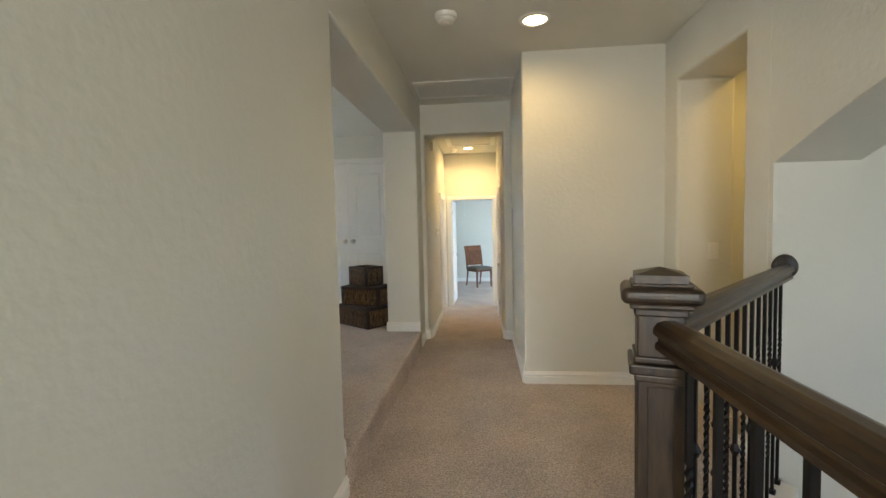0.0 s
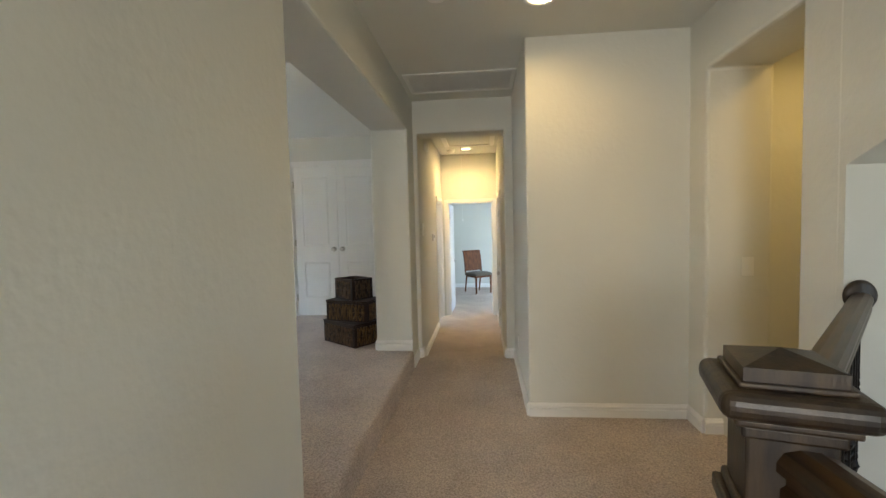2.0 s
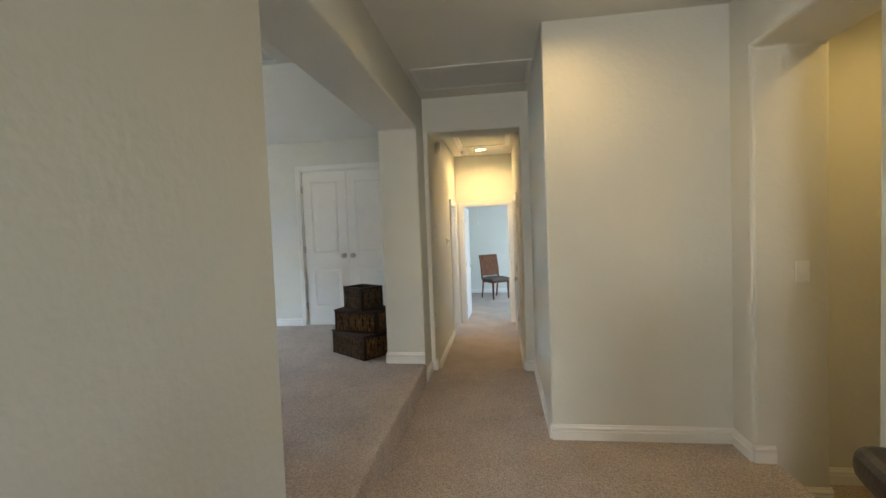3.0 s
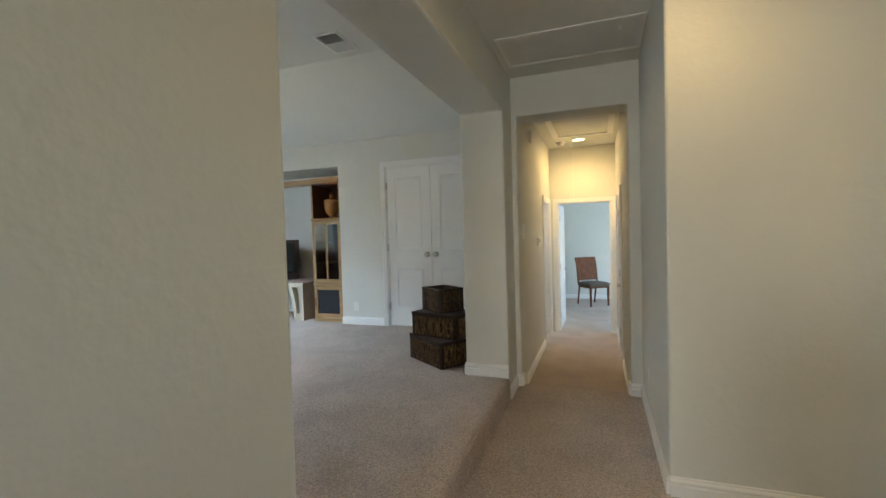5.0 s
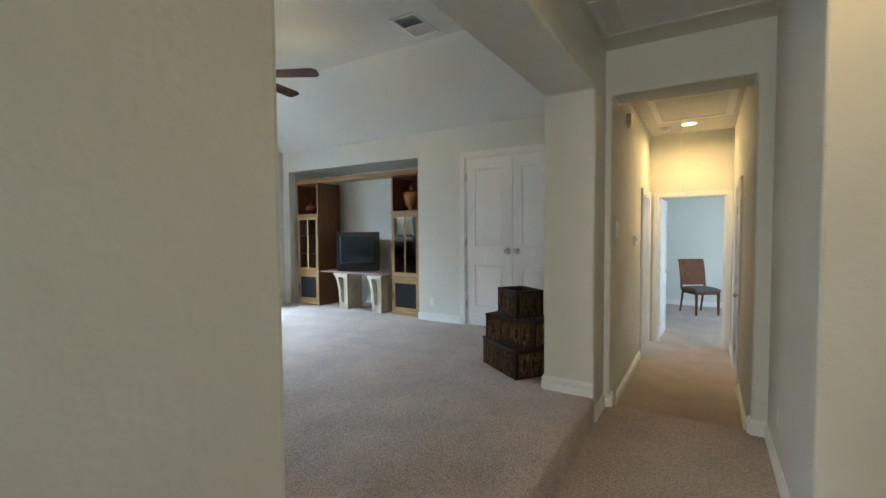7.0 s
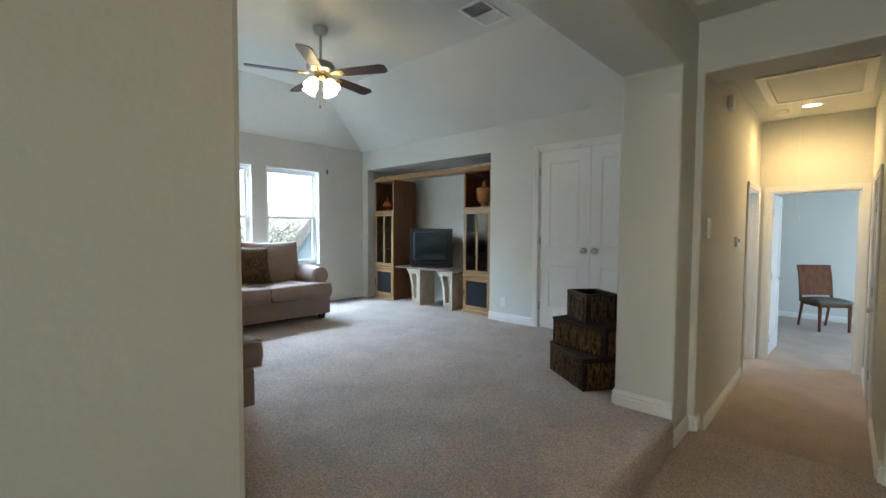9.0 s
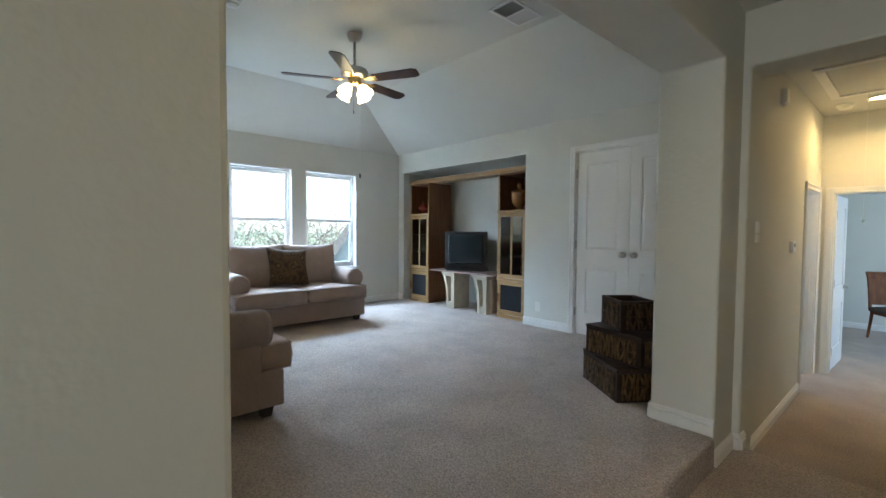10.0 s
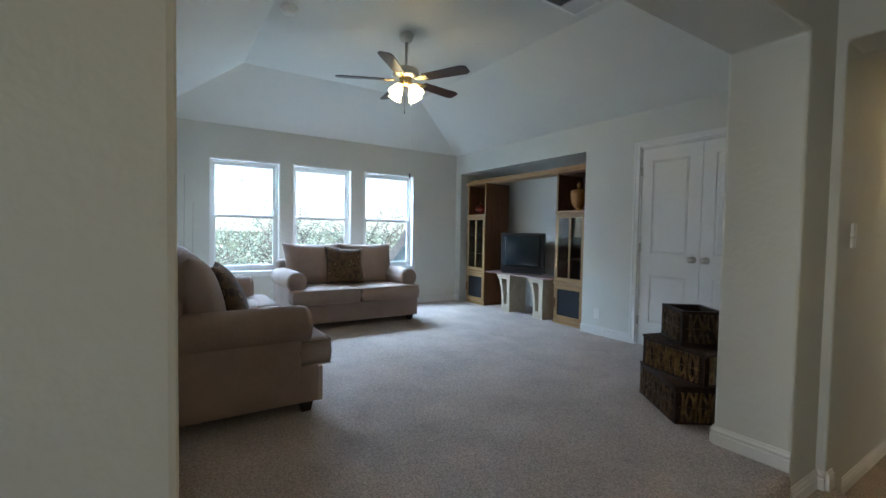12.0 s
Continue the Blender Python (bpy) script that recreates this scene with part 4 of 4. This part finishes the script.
urn(-5.04, ZR + 1.4155, 0, REDJAR, "small glazed red lidded jar on the open shelf", "lidded_jar")
urn(-3.075, ZR + 1.4155, 1, AMBER, "tall glazed amber lidded urn on the open shelf", "lidded_urn")

# television on its stone stand


def pedestal(x):
    ob = thing("stone_pedestal", pose(x, UY - 0.03, ZR), "cream cast-stone scroll pedestal holding up the television board", "pedestal", "stone pedestals")
    H = 0.53
    outer_l = [(-0.075, 0), (-0.078, 0.12), (-0.085, 0.25), (-0.11, 0.37), (-0.145, 0.46), (-0.15, H - 0.06)]
    bm = bmesh.new()
    # front frame: a left leg that flares outward, a straight right leg, head and foot
    prism(bm, outer_l + [(-0.095, H - 0.06), (-0.085, 0.42), (-0.05, 0.30), (-0.035, 0.12), (-0.03, 0)], "y", 0, 0.10)
    prism(bm, [(0.03, 0), (0.09, 0), (0.09, H - 0.06), (0.03, H - 0.06)], "y", 0, 0.10)
    part("front_leg", bm, STONE, ob)
    bm = boxes((-0.03, 0.03, 0.0, 0.09, 0, 0.10), (-0.03, 0.03, 0.05, 0.09, 0.10, H - 0.06), bevel=0.004)
    part("web", bm, STONE, ob)
    bm = boxes((-0.16, 0.10, -0.01, 0.34, H - 0.06, H - 0.03), (-0.175, 0.11, -0.02, 0.35, H - 0.03, H), bevel=0.008)
    part("capital", bm, STONE, ob)
    bm = boxes((0.02, 0.09, 0.10, 0.32, 0, H - 0.06), (-0.04, 0.0, 0.22, 0.32, 0, H - 0.06), bevel=0.006)
    part("rear_leg", bm, STONE, ob)
    return ob


pedestal(-4.23)
pedestal(-3.59)
ob = thing("television_board", pose(-4.04, UY + 0.13, ZR + 0.53), "brown board lying across the two stone pedestals", "shelf")
part("board", boxes((-0.66, 0.66, -0.16, 0.36, 0, 0.022), bevel=0.006), TABLE, ob)

ob = thing("television", pose(-4.10, UY + 0.16, ZR + 0.5525, 0, 0, 30), "old black tube television, switched off, on the stone stand", "television")
w, h = 0.325, 0.59
bm = boxes((-w, w, 0.0, 0.07, 0.012, h), bevel=0.014, seg=3)
part("front_bezel", bm, TVPL, ob)
bm = bmesh.new()
n = 16
grid = [[bm.verts.new(((2 * i / n - 1) * (w - 0.055), -0.004 - 0.032 * (1 - (2 * i / n - 1) ** 2 * 0.5 - (2 * j / n - 1) ** 2 * 0.5), 0.105 + (h - 0.15) * j / n)) for j in range(n + 1)] for i in range(n + 1)]
for i in range(n):
    for j in range(n):
        bm.faces.new((grid[i][j], grid[i + 1][j], grid[i + 1][j + 1], grid[i][j + 1]))
edge = [v for v in bm.verts]
r = bmesh.ops.extrude_face_region(bm, geom=list(bm.faces))
for v in [g for g in r["geom"] if isinstance(g, bmesh.types.BMVert)]:
    v.co.y = 0.004
part("screen", bm, SCREEN, ob, "dark curved glass screen", smooth=True)
bm = bmesh.new()
pr = [(-w + 0.03, -w + 0.12), (w - 0.03, w - 0.12)]
v0 = [bm.verts.new(p) for p in ((-w + 0.02, 0.07, 0.03), (w - 0.02, 0.07, 0.03), (w - 0.02, 0.07, h - 0.02), (-w + 0.02, 0.07, h - 0.02))]
v1 = [bm.verts.new(p) for p in ((-w + 0.12, 0.40, 0.03), (w - 0.12, 0.40, 0.03), (w - 0.12, 0.40, h - 0.12), (-w + 0.12, 0.40, h - 0.12))]
bm.faces.new(v0)
bm.faces.new(v1[::-1])
for k in range(4):
    bm.faces.new((v0[k], v0[(k + 1) % 4], v1[(k + 1) % 4], v1[k]))
part("rear_housing", bm, TVPL, ob)
part("base", boxes((-w + 0.03, w - 0.03, -0.02, 0.30, 0, 0.02), bevel=0.006), TVPL, ob)
part("control_strip", boxes((-0.06, 0.06, -0.003, 0.001, 0.045, 0.058), bevel=0.001, seg=1), IRON, ob)

# ---- stacked wicker chests ----


def chest(name, cx, cy, z, dx, dy, a, b, h, label, golden, lid=True):
    """cx, cy is the front corner; dx, dy the way along the long side; a x b is the plan; local x runs back along it, y into depth."""
    ang = math.degrees(math.atan2(dy, dx))
    ob = thing(name, pose(cx, cy, z, 0, 0, ang), label, "basket")
    t = 0.016
    s = -1                                   # depth lies on the right-hand side
    def Y(p, q):
        return (min(s * p, s * q), max(s * p, s * q))
    bm = bmesh.new()
    for x0, x1, y0, y1 in ((0, a, 0, t), (0, a, b - t, b), (0, t, t, b - t), (a - t, a, t, b - t)):
        box(bm, x0 + 0.004, x1 - 0.004, *Y(y0 + 0.004, y1 - 0.001), 0.014, h - 0.014)
    part("wall_board", bm, WICKERD, ob)
    for z0, z1 in ((0, 0.02), (h - 0.022, h)):
        bm = bmesh.new()
        for x0, x1, y0, y1 in ((-0.004, a + 0.004, -0.004, 0.022), (-0.004, a + 0.004, b - 0.022, b + 0.004), (-0.004, 0.022, 0.022, b - 0.022), (a - 0.022, a + 0.004, 0.022, b - 0.022)):
            box(bm, x0, x1, *Y(y0, y1), z0, z1, bevel=0.003, seg=1)
        part("rim", bm, WICKERD, ob, "dark wooden rim")
    for x0 in (0, a - 0.02):
        for y0 in (0, b - 0.02):
            part("corner_post", boxes((x0 - 0.002, x0 + 0.022, *Y(y0 - 0.002, y0 + 0.022), 0.02, h - 0.022)), WICKERD, ob)
    rnd = random.Random(name + str(z))
    # crossed and bound canes on the two open sides
    for side, L in (("x", a), ("y", b)):
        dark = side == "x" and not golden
        bm = bmesh.new()
        nn = int((L - 0.05) / 0.026)
        for k in range(nn):
            u = 0.028 + (L - 0.056) * (k + 0.5) / nn
            sway = 0.014 * math.sin(k * math.pi / 1.5) * rnd.uniform(0.3, 1.3)
            zz = [0.018, h * 0.33, h * 0.5, h * 0.67, h - 0.02]
            off = [sway, -sway * 0.6, -sway, -sway * 0.6, sway]
            pr = None
            for z1, o in zip(zz, off):
                u1 = u + o + rnd.uniform(-0.005, 0.005)
                p = (u1, s * -0.006, z1) if side == "x" else (-0.006, s * u1, z1)
                if pr:
                    rod(bm, pr, p, 0.0088, 0.0088, seg=6)
                pr = p
        # large chest: lit end and shaded long side put into the cane colour
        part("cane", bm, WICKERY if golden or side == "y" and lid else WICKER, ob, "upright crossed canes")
        bm = bmesh.new()
        p, q = ((0.02, s * -0.010, h * 0.5), (L - 0.02, s * -0.010, h * 0.5)) if side == "x" else ((-0.010, s * 0.02, h * 0.5), (-0.010, s * (L - 0.02), h * 0.5))
        rod(bm, p, q, 0.003, seg=6)
        part("binding", bm, WICKERY, ob, "thin binding cord")
    if lid:
        part("lid", boxes((-0.008, a + 0.008, *Y(-0.008, b + 0.008), h, h + 0.016), bevel=0.004), WICKERD, ob, "flat dark wooden lid")
    else:
        part("bottom", boxes((t, a - t, *Y(t, b - t), 0.014, 0.026)), WICKERD, ob)
    return ob


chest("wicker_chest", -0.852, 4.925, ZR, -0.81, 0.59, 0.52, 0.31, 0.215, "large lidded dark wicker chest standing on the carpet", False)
chest("wicker_chest", -0.745, 5.03, ZR + 0.232, -0.966, 0.26, 0.48, 0.30, 0.20, "middle lidded wicker chest with golden canes, on the large chest", True)
chest("wicker_basket", -0.905, 5.07, ZR + 0.449, -0.78, 0.625, 0.31, 0.25, 0.215, "small open dark wicker basket on top of the stack", False, lid=False)

# ---- sofas ----


def sofa(name, m, w, label, back_split=2):
    """Faces -y; its width runs along x, its front edge is y 0, floor z 0."""
    ob = thing(name, m, label, "sofa")
    D = 0.98
    bm = boxes((-w / 2 + 0.021, w / 2 - 0.021, 0.05, D - 0.04, 0.07, 0.30), bevel=0.01, seg=3)
    part("base", bm, SOFA, ob)
    bm = boxes((-w / 2 + 0.018, w / 2 - 0.018, 0.03, 0.07, 0.07, 0.290), bevel=0.010, seg=3)
    part("front_rail", bm, SOFA, ob)
    bm = boxes((-w / 2 + 0.05, w / 2 - 0.05, D - 0.20, D, 0.075, 0.76), bevel=0.05, seg=4)
    part("back_frame", bm, SOFA, ob)
    aw = 0.20
    for s in (-1, 1):
        bm = bmesh.new()
        x0, x1 = sorted((s * (w / 2 - 0.02), s * (w / 2 - aw)))
        box(bm, x0, x1, 0.16, D - 0.03, 0.07, 0.52, bevel=0.02, seg=3)
        part("arm_panel", bm, SOFA, ob)
        # rolled arm: a drum laid front to back, fuller outside
        bm = bmesh.new()
        cx = s * (w / 2 - 0.105)
        mm = Matrix.Translation((cx, 0, 0.54)) @ Matrix.Rotation(radians(-90), 4, "X")
        lathe(bm, [(0.085, 0.105), (0.112, 0.115), (0.119, 0.14), (0.119, D - 0.08), (0.105, D - 0.04)], seg=28, m=mm)
        part("arm_roll", bm, SOFA, ob, "rolled upholstered arm", smooth=True)
        bm = bmesh.new()
        lathe(bm, [(0.080, 0.098), (0.098, 0.10), (0.098, 0.118)], seg=28, m=mm)
        part("arm_facing", bm, SOFA, ob)
        for y in (0.12, D - 0.12):
            bm = bmesh.new()
            bmesh.ops.create_cone(bm, cap_ends=True, segments=4, radius1=0.038, radius2=0.056, depth=0.075,
                                  matrix=Matrix.Translation((s * (w / 2 - 0.09), y, 0.0375)) @ Matrix.Rotation(radians(45), 4, "Z"))
            part("leg", bm, SOFALEG, ob, "dark tapered wooden leg")
    n = back_split
    cw = (w - 2 * aw + 0.02) / n
    for k in range(n):
        xc = -w / 2 + aw - 0.01 + cw * (k + 0.5)
        bm = bmesh.new()
        ex = 0.0
        cushion(bm, (xc, 0.40, 0.375), (cw + 0.0, 0.80, 0.19), puff=0.12, edge=0.22)
        part("seat_cushion", bm, SOFA, ob, smooth=True)
        # the T end in front of the arms
        bm = bmesh.new()
        e0 = xc - cw / 2 - (aw - 0.03 if k == 0 else 0)
        e1 = xc + cw / 2 + (aw - 0.03 if k == n - 1 else 0)
        cushion(bm, ((e0 + e1) / 2, 0.075, 0.372), (e1 - e0, 0.20, 0.19), puff=0.08, edge=0.09)
        part("seat_front", bm, SOFA, ob, "front lip of the seat cushion", smooth=True)
        bm = bmesh.new()
        for z in (0.298, 0.446):
            rod(bm, (e0 + 0.012, -0.021, z), (e1 - 0.012, -0.021, z), 0.0045, seg=6)
            for xe in (e0 + 0.006, e1 - 0.006):
                rod(bm, (xe, -0.016, z), (xe, 0.165, z), 0.0045, seg=6)
        part("piping", bm, SOFA, ob, "thin piping round the cushion edge", smooth=True)
        bm = bmesh.new()
        bw = cw + 0.20 / n
        cushion(bm, (0, 0, 0), (bw + 0.02, 0.58, 0.26), puff=0.5, edge=0.38, pinch=0.09, n=16)
        b = part("back_cushion", bm, SOFA, ob, "loose plump back cushion", smooth=True)
        b.matrix_local = pose(xc * bw / cw, 0.68, 0.685, 76, 0, 0)
    return ob


def throw_pillow(m, label):
    ob = thing("throw_pillow", m, label, "pillow")
    bm = bmesh.new()
    cushion(bm, (0, 0, 0), (0.52, 0.50, 0.18), puff=0.55, edge=0.45, pinch=0.13, n=16)
    part("cover", bm, PILLOW, ob, "brown and gold patterned cover", smooth=True)


PILLOW = bpy.data.materials.new("patterned_pillow")
PILLOW.use_nodes = True
pn, pl = PILLOW.node_tree.nodes, PILLOW.node_tree.links
tc = pn.new("ShaderNodeTexCoord")
vo = pn.new("ShaderNodeTexVoronoi")
vo.inputs["Scale"].default_value = 10
no = pn.new("ShaderNodeTexNoise")
no.inputs["Scale"].default_value = 28
ad = pn.new("ShaderNodeMath")
ad.operation = "MULTIPLY_ADD"
ad.inputs[1].default_value = 0.36
rp = pn.new("ShaderNodeValToRGB")
for pos, c in ((0.26, (0.19, 0.11, 0.04)), (0.32, (0.03, 0.015, 0.010)), (0.40, (0.22, 0.13, 0.05)), (0.50, (0.03, 0.015, 0.010)), (0.66, (0.12, 0.07, 0.03))):
    el = rp.color_ramp.elements.new(pos)
    el.color = (*c, 1)
rp.color_ramp.elements[0].color = (0.10, 0.07, 0.02, 1)
rp.color_ramp.elements[-1].color = (0.05, 0.025, 0.012, 1)
pl.new(tc.outputs["Object"], vo.inputs["Vector"])
pl.new(tc.outputs["Object"], no.inputs["Vector"])
pl.new(no.outputs["Fac"], ad.inputs[0])
pl.new(vo.outputs["Distance"], ad.inputs[2])
pl.new(ad.outputs[0], rp.inputs[0])
pl.new(rp.outputs[0], pn["Principled BSDF"].inputs["Base Color"])
pn["Principled BSDF"].inputs["Roughness"].default_value = 0.85

# loveseat before the windows, facing the hall; sofa along the rear wall
sofa("loveseat", pose(-4.27, 4.32, ZR, 0, 0, 90), 1.62, "taupe two-seat sofa with rolled arms below the windows")
sofa("sofa", pose(-3.20, 3.215, ZR, 0, 0, 180), 2.20, "taupe three-seat sofa with rolled arms against the rear wall", 3)
throw_pillow(pose(-4.78, 4.31, ZR + 0.685, 90 - 22, 4, 90), "brown and gold patterned throw pillow on the loveseat")
throw_pillow(pose(-2.80, 2.74, ZR + 0.66, 90 - 24, 0, 172), "brown and gold patterned throw pillow on the sofa")

# thin rods leaning in the corner behind the sofa
for x, y, top, lean in ((-5.37, 2.58, 2.00, 0.02), (-5.37, 2.67, 1.67, 0.03), (-5.36, 2.46, 1.80, -0.10)):
    bm = bmesh.new()
    rod(bm, (x + 0.02, y - lean, ZR), (x - 0.06, y, top), 0.007, 0.004, seg=8)
    tagged(finish("leaning_rod", bm, NICKEL, None, "thin grey rod leaning on the wall behind the sofa"), category="rod")

# ---- dining chair in the bedroom ----
ob = thing("dining_chair", pose(0.295, 11.25, ZP, 0, 0, 35), "cherry wood chair with a brown fabric seat by the bedroom wall", "chair")
# local: the chair faces -y, width along x
bm = bmesh.new()
cushion(bm, (0, 0, 0.455), (0.50, 0.47, 0.11), puff=0.3, edge=0.3)
part("seat", bm, SEATC, ob, "brown fabric seat", smooth=True)
part("seat_rail", boxes((-0.225, 0.225, -0.21, 0.21, 0.38, 0.43), bevel=0.005), CHERRY, ob)
for s in (-1, 1):
    bm = bmesh.new()
    rod(bm, (s * 0.21, -0.20, 0.0), (s * 0.21, -0.20, 0.42), 0.018, 0.028, seg=8)
    part("front_leg", bm, CHERRY, ob)
    bm = bmesh.new()
    rod(bm, (s * 0.205, 0.29, 0.0), (s * 0.205, 0.21, 0.42), 0.016, 0.022, seg=8)
    part("back_leg", bm, CHERRY, ob)
bm = bmesh.new()
prof = [(0.20, 0.42), (0.215, 0.60), (0.235, 0.76), (0.26, 0.90), (0.295, 0.99)]
for (ya, za), (yb, zb) in zip(prof, prof[1:]):
    for x0, x1 in ((-0.245, -0.215), (0.215, 0.245)):
        va = [bm.verts.new(p) for p in ((x0, ya, za), (x1, ya, za), (x1, ya + 0.03, za), (x0, ya + 0.03, za))]
        vb = [bm.verts.new(p) for p in ((x0, yb, zb), (x1, yb, zb), (x1, yb + 0.03, zb), (x0, yb + 0.03, zb))]
        for k in range(4):
            bm.faces.new((va[k], va[(k + 1) % 4], vb[(k + 1) % 4], vb[k]))
box(bm, -0.25, 0.25, 0.285, 0.325, 0.97, 1.01, bevel=0.01)
box(bm, -0.22, 0.22, 0.205, 0.23, 0.52, 0.56)
part("back_frame", bm, CHERRY, ob)
bm = bmesh.new()
prof = prof[1:]
prev = None
for y, z in [(0.208, 0.55)] + prof[0:]:
    cur = [bm.verts.new(p) for p in ((-0.217, y + 0.006, z), (0.217, y + 0.006, z), (0.217, y + 0.020, z), (-0.217, y + 0.020, z))]
    if prev:
        for k in range(4):
            bm.faces.new((prev[k], prev[(k + 1) % 4], cur[(k + 1) % 4], cur[k]))
    prev = cur
part("back_panel", bm, CHERRY, ob, "curved cherry wood back")

# ---- outdoors ----
bm = bmesh.new()
bmesh.ops.create_grid(bm, x_segments=2, y_segments=2, size=900, matrix=Matrix.Translation((0, 0, -3.15)))
structure("ground", bm, GRASS, "green lawn")


def tree(x, y, h, seed, spread=2.4):
    rnd = random.Random(seed)
    ob = thing("oak_tree", pose(x, y, -3.15), "spreading oak with twisting limbs and sunlit leaves", "tree")
    tv, tf, tips = [], [], []

    def stick(p, q, r0, r1):
        z = (q - p).normalized()
        a = z.orthogonal().normalized()
        b = z.cross(a)
        i = len(tv)
        for c, r in ((p, r0), (q, r1)):
            tv.extend([tuple(c + (a * math.cos(t) + b * math.sin(t)) * r) for t in (0, 1.047, 2.094, 3.142, 4.189, 5.236)])
        tf.extend([(i + k, i + (k + 1) % 6, i + 6 + (k + 1) % 6, i + 6 + k) for k in range(6)])

    def limb(p, d, r, n, level):
        for k in range(n):
            d = (d + Vector((rnd.uniform(-1, 1), rnd.uniform(-1, 1), rnd.uniform(-0.6, 0.8))) * (0.22 + 0.12 * level)).normalized()
            q = p + d * h * (0.13 if level == 0 else 0.09) * rnd.uniform(0.7, 1.2)
            stick(p, q, r, r * 0.84)
            r *= 0.84
            p = q
            if level < 3 and (k > 0 or level > 0):
                for j in range(2 if level < 1 else 1):
                    a = rnd.uniform(0, 6.28)
                    out = Vector((math.cos(a), math.sin(a), rnd.uniform(0.0, 0.7))).normalized()
                    limb(p, (d * 0.4 + out).normalized(), r * 0.62, 4 - (level > 1), level + 1)
            if level >= 2:
                tips.append(p.copy())
    limb(Vector((0, 0, 0)), Vector((rnd.uniform(-0.2, 0.2), rnd.uniform(-0.2, 0.2), 1)), 0.21, 5, 0)
    me = bpy.data.meshes.new("trunk")
    me.from_pydata(tv, [], tf)
    me.materials.append(BARK)
    tr = new("trunk", me)
    tr.parent = ob
    verts, faces = [], []
    for p in tips:
        for _ in range(3):
            c = p + Vector([rnd.gauss(0, 0.38) for _ in range(3)])
            u = Vector([rnd.uniform(-1, 1) for _ in range(3)]).normalized() * 0.06
            v = u.cross(Vector([rnd.uniform(-1, 1) for _ in range(3)])).normalized() * 0.03
            i = len(verts)
            verts += [c - u, c + v, c + u, c - v]
            faces.append((i, i + 1, i + 2, i + 3))
    me = bpy.data.meshes.new("crown")
    me.from_pydata([tuple(v) for v in verts], [], faces)
    me.materials.append(LEAF)
    cr = new("crown", me)
    cr.parent = ob
    return ob


for k, (x, y, h) in enumerate(((-13.5, 0.2, 5.6), (-12.5, 3.4, 5.0), (-15.5, 5.4, 5.2), (-17.5, 9.0, 5.2), (-21.5, 13.0, 6.4), (-27, 16, 7), (-22, 7.0, 6.2), (-30, 11, 7), (-26, 2, 7))):
    tree(x, y, h, 11 + k)

ob = thing("neighbour_house", pose(-11.82, 12.50, -2.85, 0, 0, -30), "neighbouring house with pale siding and a grey shingle gable roof", "house")
bm = bmesh.new()
prism(bm, [(-3.5, -0.31), (3.5, -0.31), (3.5, 3.3), (0, 8.3), (-3.5, 3.3)], "x", -4, 4)
part("wall", bm, SIDING, ob)
bm = bmesh.new()
prism(bm, [(-4.0, 2.80), (0, 8.60), (4.0, 2.80), (4.0, 2.60), (0, 8.32), (-4.0, 2.60)], "x", -4.4, 4.3)
part("roof", bm, SHINGLE, ob)
bm = bmesh.new()
prism(bm, [(-4.02, 2.77), (0, 8.57), (4.02, 2.77), (4.02, 2.45), (0, 8.20), (-4.02, 2.45)], "x", 4.302, 4.34)
part("rake_board", bm, SHINGLE, ob, "dark rake board along the gable")
